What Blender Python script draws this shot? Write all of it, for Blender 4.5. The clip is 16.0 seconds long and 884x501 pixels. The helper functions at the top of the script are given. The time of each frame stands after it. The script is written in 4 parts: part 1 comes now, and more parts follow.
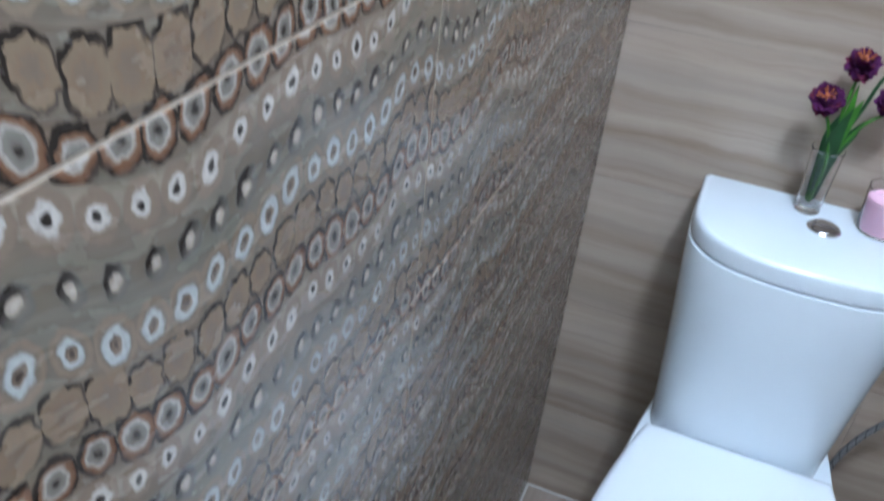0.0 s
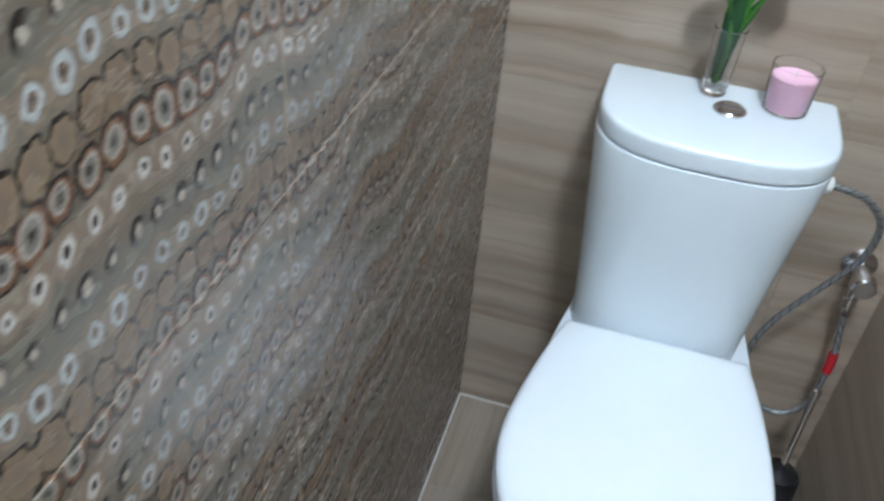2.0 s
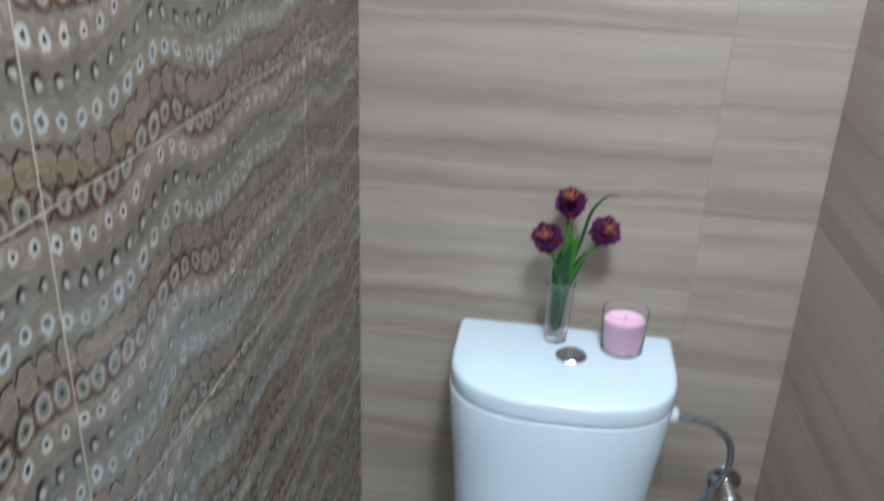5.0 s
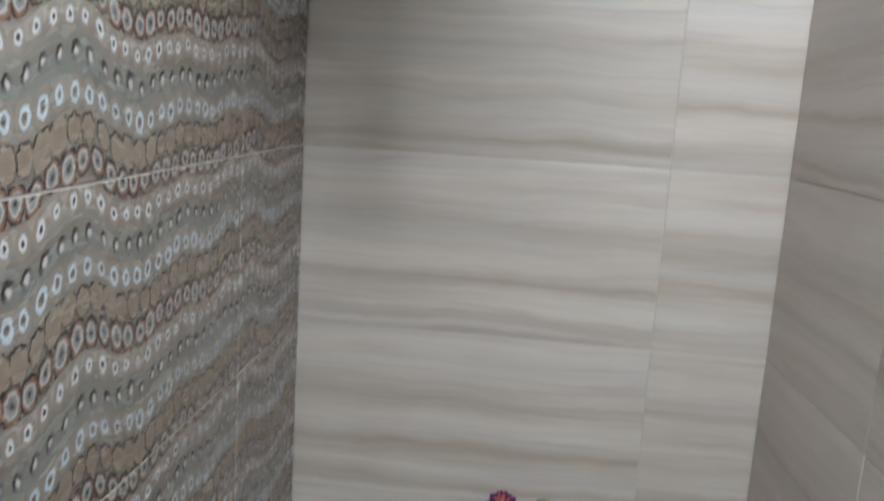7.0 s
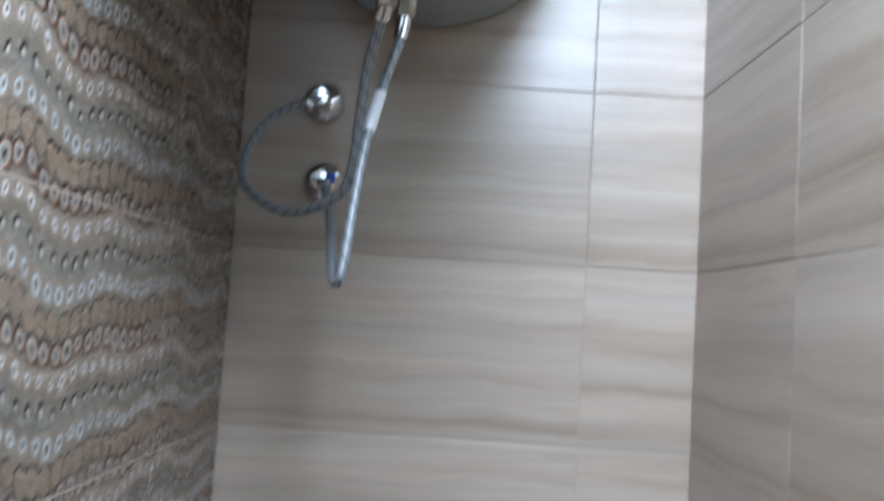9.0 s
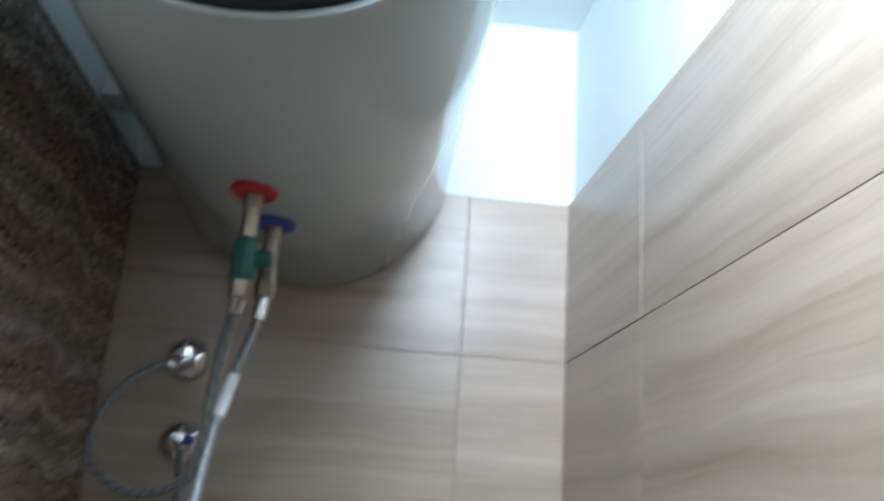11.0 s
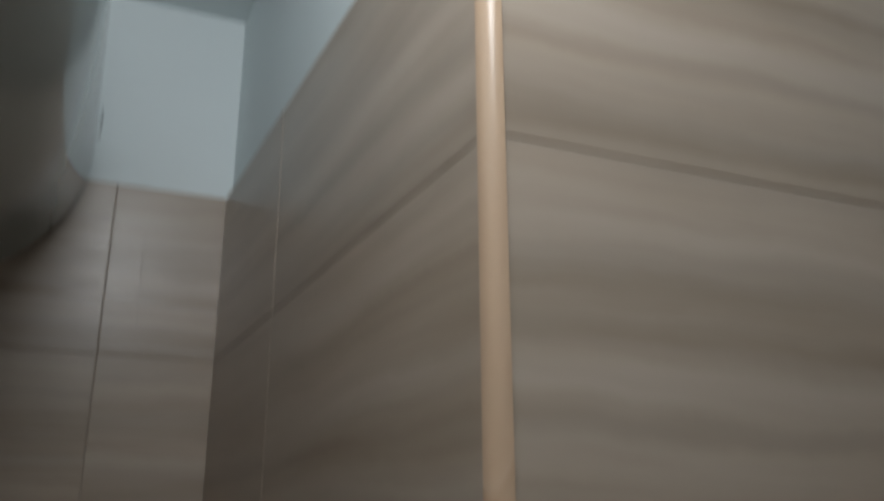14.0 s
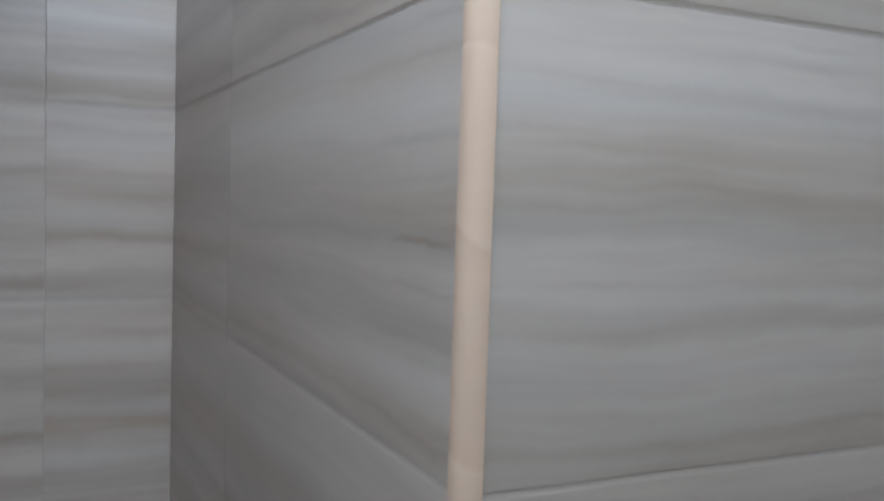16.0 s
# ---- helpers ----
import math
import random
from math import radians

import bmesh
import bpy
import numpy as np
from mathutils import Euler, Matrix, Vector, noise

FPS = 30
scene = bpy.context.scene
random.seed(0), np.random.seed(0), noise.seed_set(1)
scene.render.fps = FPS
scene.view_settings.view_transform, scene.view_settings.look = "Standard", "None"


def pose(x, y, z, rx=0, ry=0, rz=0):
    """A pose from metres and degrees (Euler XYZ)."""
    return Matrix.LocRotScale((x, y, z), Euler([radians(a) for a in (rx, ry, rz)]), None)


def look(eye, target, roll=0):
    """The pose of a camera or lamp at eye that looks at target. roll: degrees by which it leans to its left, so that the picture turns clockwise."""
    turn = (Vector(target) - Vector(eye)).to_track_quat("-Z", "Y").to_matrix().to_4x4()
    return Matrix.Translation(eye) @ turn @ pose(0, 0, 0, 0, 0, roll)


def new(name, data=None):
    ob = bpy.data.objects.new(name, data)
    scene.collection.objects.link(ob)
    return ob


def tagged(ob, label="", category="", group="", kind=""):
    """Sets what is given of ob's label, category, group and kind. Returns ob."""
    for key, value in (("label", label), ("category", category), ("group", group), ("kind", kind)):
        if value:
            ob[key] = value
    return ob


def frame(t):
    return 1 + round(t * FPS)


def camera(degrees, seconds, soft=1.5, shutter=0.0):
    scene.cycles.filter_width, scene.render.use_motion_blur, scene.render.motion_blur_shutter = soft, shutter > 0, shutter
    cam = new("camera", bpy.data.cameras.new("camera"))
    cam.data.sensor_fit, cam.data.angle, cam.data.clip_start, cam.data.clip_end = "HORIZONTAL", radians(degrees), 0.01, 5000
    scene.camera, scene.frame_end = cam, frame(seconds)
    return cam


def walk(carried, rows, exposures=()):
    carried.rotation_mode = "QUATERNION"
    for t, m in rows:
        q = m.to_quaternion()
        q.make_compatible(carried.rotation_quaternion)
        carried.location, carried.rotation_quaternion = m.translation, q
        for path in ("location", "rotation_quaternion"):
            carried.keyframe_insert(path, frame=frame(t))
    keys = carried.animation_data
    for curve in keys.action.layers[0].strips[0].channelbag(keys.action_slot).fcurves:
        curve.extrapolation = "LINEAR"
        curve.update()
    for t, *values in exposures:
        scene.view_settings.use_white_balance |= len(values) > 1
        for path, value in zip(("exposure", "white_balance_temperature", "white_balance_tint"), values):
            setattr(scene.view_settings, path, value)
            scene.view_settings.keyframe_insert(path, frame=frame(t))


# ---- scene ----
cam = camera(54.4, 16.0, soft=2.1, shutter=1.0)
PATH = [
    (0, (0.177, -1.235, 1.352), (-0.358, 0.349, 0.253), 6.3),
    (0.5, (0.183, -1.234, 1.333), (-0.316, 0.319, 0.176), 6.5),
    (1, (0.197, -1.23, 1.318), (-0.251, 0.294, 0.103), 6.3),
    (1.5, (0.207, -1.228, 1.309), (-0.21, 0.278, 0.062), 5.8),
    (2, (0.217, -1.21, 1.309), (-0.144, 0.333, 0.089), 5.5),
    (2.5, (0.238, -1.197, 1.327), (-0.094, 0.395, 0.163), 4.3),
    (3, (0.255, -1.178, 1.351), (-0.043, 0.464, 0.249), 2.5),
    (3.2, (0.27, -1.166, 1.376), (-0.027, 0.491, 0.297), 2.1),
    (5.3, (0.29, -1.183, 1.43), (0.061, 0.66, 0.688), 2.3),
    (5.5, (0.274, -1.173, 1.452), (0.076, 0.694, 0.762), 2.8),
    (6, (0.277, -1.154, 1.502), (0.117, 0.754, 0.924), 2.1),
    (6.5, (0.294, -1.168, 1.525), (0.131, 0.772, 1.063), 2.4),
    (7, (0.308, -1.174, 1.55), (0.13, 0.787, 1.199), 3.6),
    (7.5, (0.314, -1.186, 1.549), (0.151, 0.796, 1.337), 3.4),
    (8, (0.304, -1.184, 1.569), (0.216, 0.814, 1.546), 3.4),
    (8.5, (0.313, -1.201, 1.609), (0.181, 0.795, 1.634), 3.2),
    (9, (0.325, -1.209, 1.641), (0.279, 0.784, 1.796), 3.6),
    (9.2, (0.329, -1.211, 1.653), (0.293, 0.78, 1.841), 3.6),
    (11.3, (0.373, -1.239, 1.748), (0.619, 0.632, 2.413), 4.0),
    (11.5, (0.372, -1.218, 1.745), (0.753, 0.614, 2.45), 2.8),
    (12, (0.394, -1.24, 1.768), (0.852, 0.543, 2.55), 1.9),
    (12.5, (0.423, -1.259, 1.796), (0.976, 0.439, 2.698), 1.1),
    (13, (0.44, -1.273, 1.807), (1.054, 0.379, 2.751), -0.1),
    (13.5, (0.462, -1.258, 1.787), (1.1465, 0.4334, 2.6066), -0.3),
    (14, (0.474, -1.244, 1.745), (1.227, 0.502, 2.363), -0.2),
    (14.5, (0.488, -1.228, 1.725), (1.294, 0.561, 2.113), -0.2),
    (15, (0.509, -1.199, 1.69), (1.328, 0.613, 1.908), 0.4),
    (15.2, (0.514, -1.189, 1.674), (1.329, 0.633, 1.805), 0.8),
    (15.5, (0.514, -1.187, 1.646), (1.343, 0.633, 1.68), 1.4),
    (16, (0.505, -1.187, 1.618), (1.336, 0.628, 1.5), 1.9),
]
EXPOSURES = [(0.0, 0.92, 5700, 12), (1.0, 0.95, 6000, 11), (3.0, 0.92, 6250, 8), (5.3, 0.86, 5900, 6), (7.0, 0.80, 5800, 8), (8.5, 0.76, 5650, 10), (9.2, 0.66, 5600, 9), (11.3, 0.08, 5950, 8), (12.0, -0.62, 5900, 2),
             (12.5, -1.50, 6200, 3), (13.0, -2.18, 6600, 2), (13.5, -2.36, 7100, 5), (14.0, -1.96, 7000, 12), (14.6, -1.27, 6350, 9), (15.0, -1.02, 5800, 9),
             (15.5, -0.44, 5600, 9), (16.0, -0.18, 5500, 10)]
walk(cam, [(t, look(eye, target, roll)) for t, eye, target, roll in PATH], EXPOSURES)

# ---- light ----
world = bpy.data.worlds.new("world")
scene.world = world
world.use_nodes = True
world.node_tree.nodes["Background"].inputs[0].default_value = (0.6, 0.7, 0.8, 1)
world.node_tree.nodes["Background"].inputs[1].default_value = 0.05

LAMP = (0.46, -1.14, 2.410)   # one round globe lamp under the ceiling
lamp_data = bpy.data.lights.new("globe_glow", "POINT")
lamp_data.shadow_soft_size = 0.122
lamp_data.energy = 50
lamp_data.color = (0.82, 0.91, 1.0)
lamp = new("globe_glow", lamp_data)
lamp.matrix_world = pose(*LAMP)

# ---- plan ----
Z0 = 0.2235            # height of the first course of tiles above the floor
ROW = 0.25
TOP = Z0 + 8 * ROW     # top of the tiling
CEIL = 2.537
EAST0, EAST1 = 0.655, 0.6860   # the east wall leans away from the west wall
RET_Y = -0.822         # face of the return wall
TRIM_Y = -0.811
SOUTH, FAR = -2.3, 1.65
TILE = 0.010

# ---- material helpers ----


def material(name):
    m = bpy.data.materials.new(name)
    m.use_nodes = True
    nt = m.node_tree
    return m, nt, nt.nodes["Principled BSDF"]


def sock(nt, v, inp):
    if isinstance(v, (int, float)):
        inp.default_value = v
    elif isinstance(v, (tuple, list)):
        inp.default_value = v
    else:
        nt.links.new(v, inp)


def mth(nt, op, a, b=0.0, c=0.0, clamp=False):
    n = nt.nodes.new("ShaderNodeMath")
    n.operation, n.use_clamp = op, clamp
    sock(nt, a, n.inputs[0]), sock(nt, b, n.inputs[1]), sock(nt, c, n.inputs[2])
    return n.outputs[0]


def xyz(nt, x, y, z):
    n = nt.nodes.new("ShaderNodeCombineXYZ")
    sock(nt, x, n.inputs[0]), sock(nt, y, n.inputs[1]), sock(nt, z, n.inputs[2])
    return n.outputs[0]


def split(nt, v):
    n = nt.nodes.new("ShaderNodeSeparateXYZ")
    nt.links.new(v, n.inputs[0])
    return n.outputs[0], n.outputs[1], n.outputs[2]


def noise_tex(nt, vec, scale=1.0, detail=2.0, rough=0.5, dist=0.0):
    n = nt.nodes.new("ShaderNodeTexNoise")
    nt.links.new(vec, n.inputs["Vector"])
    n.inputs["Scale"].default_value, n.inputs["Detail"].default_value = scale, detail
    n.inputs["Roughness"].default_value, n.inputs["Distortion"].default_value = rough, dist
    return n.outputs["Fac"]


def ramp(nt, fac, stops, mode="LINEAR"):
    n = nt.nodes.new("ShaderNodeValToRGB")
    n.color_ramp.interpolation = mode
    sock(nt, fac, n.inputs[0])
    els = n.color_ramp.elements
    while len(els) < len(stops):
        els.new(0.5)
    for e, (p, c) in zip(els, stops):
        e.position = p
        e.color = (*c, 1) if len(c) == 3 else c
    return n.outputs[0]


def mix(nt, fac, a, b, mode="MIX"):
    n = nt.nodes.new("ShaderNodeMix")
    n.data_type, n.blend_type = "RGBA", mode
    sock(nt, fac, n.inputs[0])
    for v, inp in ((a, n.inputs[6]), (b, n.inputs[7])):
        sock(nt, (*v, 1) if isinstance(v, tuple) and len(v) == 3 else v, inp)
    return n.outputs[2]


def bump(nt, height, strength, distance, bsdf):
    n = nt.nodes.new("ShaderNodeBump")
    n.inputs["Strength"].default_value, n.inputs["Distance"].default_value = strength, distance
    nt.links.new(height, n.inputs["Height"])
    nt.links.new(n.outputs[0], bsdf.inputs["Normal"])


def local(nt):
    return nt.nodes.new("ShaderNodeTexCoord").outputs["Object"]


def chance(nt):
    return nt.nodes.new("ShaderNodeObjectInfo").outputs["Random"]


def plain(name, colour, rough=0.4, metal=0.0, vary=0.08, scale=40.0, coat=0.0, relief=0.0):
    """A surface of one colour with faint mottling, uneven gloss and fine relief."""
    m, nt, b = material(name)
    p = local(nt)
    n1 = noise_tex(nt, p, scale, 4)
    n2 = noise_tex(nt, p, scale * 0.12, 2)
    k = mth(nt, "ADD", mth(nt, "MULTIPLY", n1, 0.5), mth(nt, "MULTIPLY", n2, 0.5))
    lo = tuple(c * (1 - vary) for c in colour)
    hi = tuple(min(1, c * (1 + vary)) for c in colour)
    nt.links.new(ramp(nt, k, [(0.3, lo), (0.7, hi)]), b.inputs["Base Color"])
    nt.links.new(mth(nt, "MULTIPLY_ADD", n2, 0.12, rough - 0.06), b.inputs["Roughness"])
    b.inputs["Metallic"].default_value = metal
    b.inputs["Coat Weight"].default_value = coat
    if relief:
        bump(nt, n1, 0.3, relief, b)
    return m


def beige_tile(name, tint=(1, 1, 1), along="x"):
    """Satin porcelain with long wavy bands like cut travertine: one print with small shifts from tile to tile."""
    m, nt, b = material(name)
    x, y, z = split(nt, local(nt))
    if along == "y":
        x, z = z, x
    r = chance(nt)
    ox = mth(nt, "MULTIPLY_ADD", r, 37.0, x)
    oz = mth(nt, "MULTIPLY_ADD", mth(nt, "FRACT", mth(nt, "MULTIPLY", r, 17.3)), 23.0, z)
    warp = noise_tex(nt, xyz(nt, mth(nt, "MULTIPLY", ox, 4.0), 0.0, mth(nt, "MULTIPLY", oz, 7.0)), 1, 2)
    crinkle = noise_tex(nt, xyz(nt, mth(nt, "MULTIPLY", ox, 30.0), 0.0, mth(nt, "MULTIPLY", oz, 40.0)), 1, 3, 0.6)
    sway = mth(nt, "MULTIPLY_ADD", mth(nt, "SUBTRACT", warp, 0.5), 0.034, mth(nt, "MULTIPLY", mth(nt, "SUBTRACT", crinkle, 0.5), 0.0080))
    wz = mth(nt, "ADD", oz, sway)
    # the print's own bands, from the tile's top edge down
    down = mth(nt, "MULTIPLY_ADD", mth(nt, "ADD", z, sway), -4.0, 0.5)
    g = [(v, v, v) for v in (0.60, 0.64, 0.54, 0.44, 0.47, 0.62, 0.52, 0.36, 0.52, 0.60, 0.44, 0.34, 0.50, 0.36)]
    bands = ramp(nt, down, list(zip((0.0, 0.20, 0.30, 0.38, 0.48, 0.57, 0.63, 0.675, 0.72, 0.80, 0.87, 0.925, 0.955, 1.0), g)))
    broad = noise_tex(nt, xyz(nt, mth(nt, "MULTIPLY", ox, 0.9), 1.0, mth(nt, "MULTIPLY", wz, 17.0)), 1, 2)
    mid = noise_tex(nt, xyz(nt, mth(nt, "MULTIPLY", ox, 1.8), 2.0, mth(nt, "MULTIPLY", wz, 52.0)), 1, 3)
    fine = noise_tex(nt, xyz(nt, mth(nt, "MULTIPLY", ox, 9.0), 3.0, mth(nt, "MULTIPLY", wz, 260.0)), 1, 3)
    cloud = noise_tex(nt, xyz(nt, ox, 4.0, oz), 6, 3)
    k = mth(nt, "MULTIPLY", bands, 0.44)
    k = mth(nt, "MULTIPLY_ADD", broad, 0.30, k)
    k = mth(nt, "MULTIPLY_ADD", mid, 0.26, k)
    k = mth(nt, "MULTIPLY_ADD", fine, 0.13, k)
    k = mth(nt, "MULTIPLY_ADD", cloud, 0.10, k)
    k = mth(nt, "SUBTRACT", k, 0.105)
    c = ramp(nt, k, [(0.34, tuple(a * t for a, t in zip((0.300, 0.222, 0.160), tint))),
                     (0.45, tuple(a * t for a, t in zip((0.440, 0.354, 0.275), tint))),
                     (0.55, tuple(a * t for a, t in zip((0.555, 0.462, 0.374), tint))),
                     (0.70, tuple(a * t for a, t in zip((0.665, 0.583, 0.495), tint)))])
    grey = noise_tex(nt, xyz(nt, mth(nt, "MULTIPLY", ox, 1.2), 6.0, mth(nt, "MULTIPLY", wz, 24.0)), 1, 2)
    c = mix(nt, mth(nt, "MULTIPLY", mth(nt, "SUBTRACT", grey, 0.42, clamp=True), 1.3), c, (0.47 * tint[0], 0.425 * tint[1], 0.375 * tint[2]))
    # dark lines that come and go
    vn = noise_tex(nt, xyz(nt, mth(nt, "MULTIPLY", ox, 0.55), 8.0, mth(nt, "MULTIPLY", wz, 22.0)), 1, 2, 0.4)
    line = mth(nt, "SUBTRACT", 1.0, mth(nt, "MULTIPLY", mth(nt, "ABSOLUTE", mth(nt, "SUBTRACT", vn, 0.53)), 40.0), clamp=True)
    fade = mth(nt, "MULTIPLY", mth(nt, "SUBTRACT", cloud, 0.40, clamp=True), 2.2, clamp=True)
    c = mix(nt, mth(nt, "MULTIPLY", mth(nt, "MULTIPLY", line, fade), 0.44), c, (0.215 * tint[0], 0.150 * tint[1], 0.108 * tint[2]))
    nt.links.new(c, b.inputs["Base Color"])
    nt.links.new(mth(nt, "MULTIPLY_ADD", mid, 0.14, 0.24), b.inputs["Roughness"])
    bump(nt, mid, 0.08, 0.001, b)
    return m


def agate_tile(name):
    """Glossy ceramic printed with wavy rows of small agate rings."""
    m, nt, b = material(name)
    x, y, z = split(nt, local(nt))
    r = chance(nt)
    ox = mth(nt, "ADD", x, 12.0)
    sx = mth(nt, "MULTIPLY_ADD", r, 29.0, x)
    turn = 2 * math.pi / 0.502
    # whole waves on every tile, so that the rows run on across the joints
    wav = 0.0
    for cycles, phase, high in ((2, 0.6, 0.0066), (3, 2.1, 0.0066), (5, 4.0, 0.0012), (9, 1.0, 0.0008)):
        wav = mth(nt, "MULTIPLY_ADD", mth(nt, "SINE", mth(nt, "MULTIPLY_ADD", x, turn * cycles, phase)), high, wav)
    wn = noise_tex(nt, xyz(nt, mth(nt, "MULTIPLY", sx, 7.0), 0.0, mth(nt, "MULTIPLY", z, 9.0)), 1, 2, 0.45)
    v = mth(nt, "ADD", z, mth(nt, "MULTIPLY_ADD", mth(nt, "SUBTRACT", wn, 0.5), 0.020, wav))
    vr = mth(nt, "MULTIPLY", mth(nt, "ADD", v, 0.51), 1 / 0.025)
    row = mth(nt, "FLOOR", vr)
    # cells: about 2 cm along the row, every row shifted
    shift = mth(nt, "FRACT", mth(nt, "MULTIPLY", mth(nt, "SINE", mth(nt, "MULTIPLY", row, 12.9898)), 43.5453))
    ur = mth(nt, "ADD", mth(nt, "MULTIPLY", ox, 1 / 0.0200), shift)
    col = mth(nt, "FLOOR", ur)
    wob = noise_tex(nt, xyz(nt, mth(nt, "MULTIPLY", ox, 170.0), 5.0, mth(nt, "MULTIPLY", v, 170.0)), 1, 2)
    wob2 = noise_tex(nt, xyz(nt, mth(nt, "MULTIPLY", ox, 170.0), 9.0, mth(nt, "MULTIPLY", v, 170.0)), 1, 2)
    white = nt.nodes.new("ShaderNodeTexWhiteNoise")
    white.noise_dimensions = "2D"
    nt.links.new(xyz(nt, col, row, 0.0), white.inputs["Vector"])
    wc = nt.nodes.new("ShaderNodeSeparateColor")
    nt.links.new(white.outputs["Color"], wc.inputs[0])
    ja, jb, jc = wc.outputs[0], wc.outputs[1], wc.outputs[2]
    du = mth(nt, "SUBTRACT", mth(nt, "FRACT", ur), mth(nt, "MULTIPLY_ADD", ja, 0.12, 0.44))
    dv = mth(nt, "SUBTRACT", mth(nt, "FRACT", vr), mth(nt, "MULTIPLY_ADD", jb, 0.14, 0.43))
    du = mth(nt, "MULTIPLY_ADD", mth(nt, "SUBTRACT", wob, 0.5), 0.24, mth(nt, "MULTIPLY", du, 0.95))
    dv = mth(nt, "MULTIPLY_ADD", mth(nt, "SUBTRACT", wob2, 0.5), 0.24, dv)
    d = mth(nt, "SQRT", mth(nt, "ADD", mth(nt, "MULTIPLY", du, du), mth(nt, "MULTIPLY", dv, dv)))
    d = mth(nt, "MULTIPLY", d, mth(nt, "MULTIPLY_ADD", jc, 0.30, 0.74))
    # scalloped edge for the brown cells
    ang = mth(nt, "ARCTAN2", dv, du)
    lobes = mth(nt, "MULTIPLY_ADD", mth(nt, "ABSOLUTE", mth(nt, "SINE", mth(nt, "MULTIPLY_ADD", ang, 3.5, mth(nt, "MULTIPLY", ja, 6.0)))), -0.06, d)
    kind = mth(nt, "MODULO", row, 5.0)
    # ground: bands that follow the waves
    g1 = noise_tex(nt, xyz(nt, mth(nt, "MULTIPLY", sx, 4.0), 0.0, mth(nt, "MULTIPLY", v, 48.0)), 1, 3)
    g2 = noise_tex(nt, xyz(nt, mth(nt, "MULTIPLY", sx, 30.0), 3.0, mth(nt, "MULTIPLY", v, 90.0)), 1, 4)
    g3 = noise_tex(nt, xyz(nt, mth(nt, "MULTIPLY", sx, 3.0), 7.0, mth(nt, "MULTIPLY", v, 120.0)), 1, 2)
    gk = mth(nt, "MULTIPLY_ADD", g2, 0.35, mth(nt, "MULTIPLY", g1, 0.65))
    ground = ramp(nt, gk, [(0.32, (0.085, 0.062, 0.045)), (0.42, (0.15, 0.115, 0.085)), (0.50, (0.185, 0.165, 0.14)),
                           (0.58, (0.165, 0.165, 0.13)), (0.68, (0.30, 0.235, 0.17))])
    band = ramp(nt, mth(nt, "DIVIDE", mth(nt, "MODULO", mth(nt, "ADD", vr, mth(nt, "MULTIPLY", mth(nt, "SUBTRACT", g2, 0.5), 0.5)), 5.0), 5.0),
                [(0.0, (0.16, 0.125, 0.09)), (0.14, (0.135, 0.105, 0.075)), (0.33, (0.17, 0.135, 0.10)), (0.50, (0.19, 0.188, 0.155)), (0.70, (0.175, 0.168, 0.132)), (0.86, (0.20, 0.165, 0.125)), (0.94, (0.50, 0.43, 0.35)), (0.98, (0.38, 0.32, 0.25)), (1.0, (0.17, 0.135, 0.10))])
    ground = mix(nt, 0.5, ground, band)
    vein = mth(nt, "MULTIPLY", mth(nt, "SUBTRACT", 1.0, mth(nt, "MULTIPLY", mth(nt, "ABSOLUTE", mth(nt, "SUBTRACT", g3, 0.56)), 34.0), clamp=True), 0.22)
    ground = mix(nt, vein, ground, (0.42, 0.35, 0.28))
    patch = noise_tex(nt, xyz(nt, mth(nt, "MULTIPLY", sx, 17.0), 11.0, mth(nt, "MULTIPLY", v, 26.0)), 1, 4, 0.6)
    ground = mix(nt, mth(nt, "MULTIPLY", mth(nt, "SUBTRACT", patch, 0.5, clamp=True), 2.6, clamp=True), ground, (0.235, 0.188, 0.138))
    ground = mix(nt, mth(nt, "MULTIPLY", mth(nt, "SUBTRACT", 0.45, patch, clamp=True), 3.4, clamp=True), ground, (0.095, 0.098, 0.072))

    def on(k):
        return mth(nt, "COMPARE", kind, float(k), 0.4)

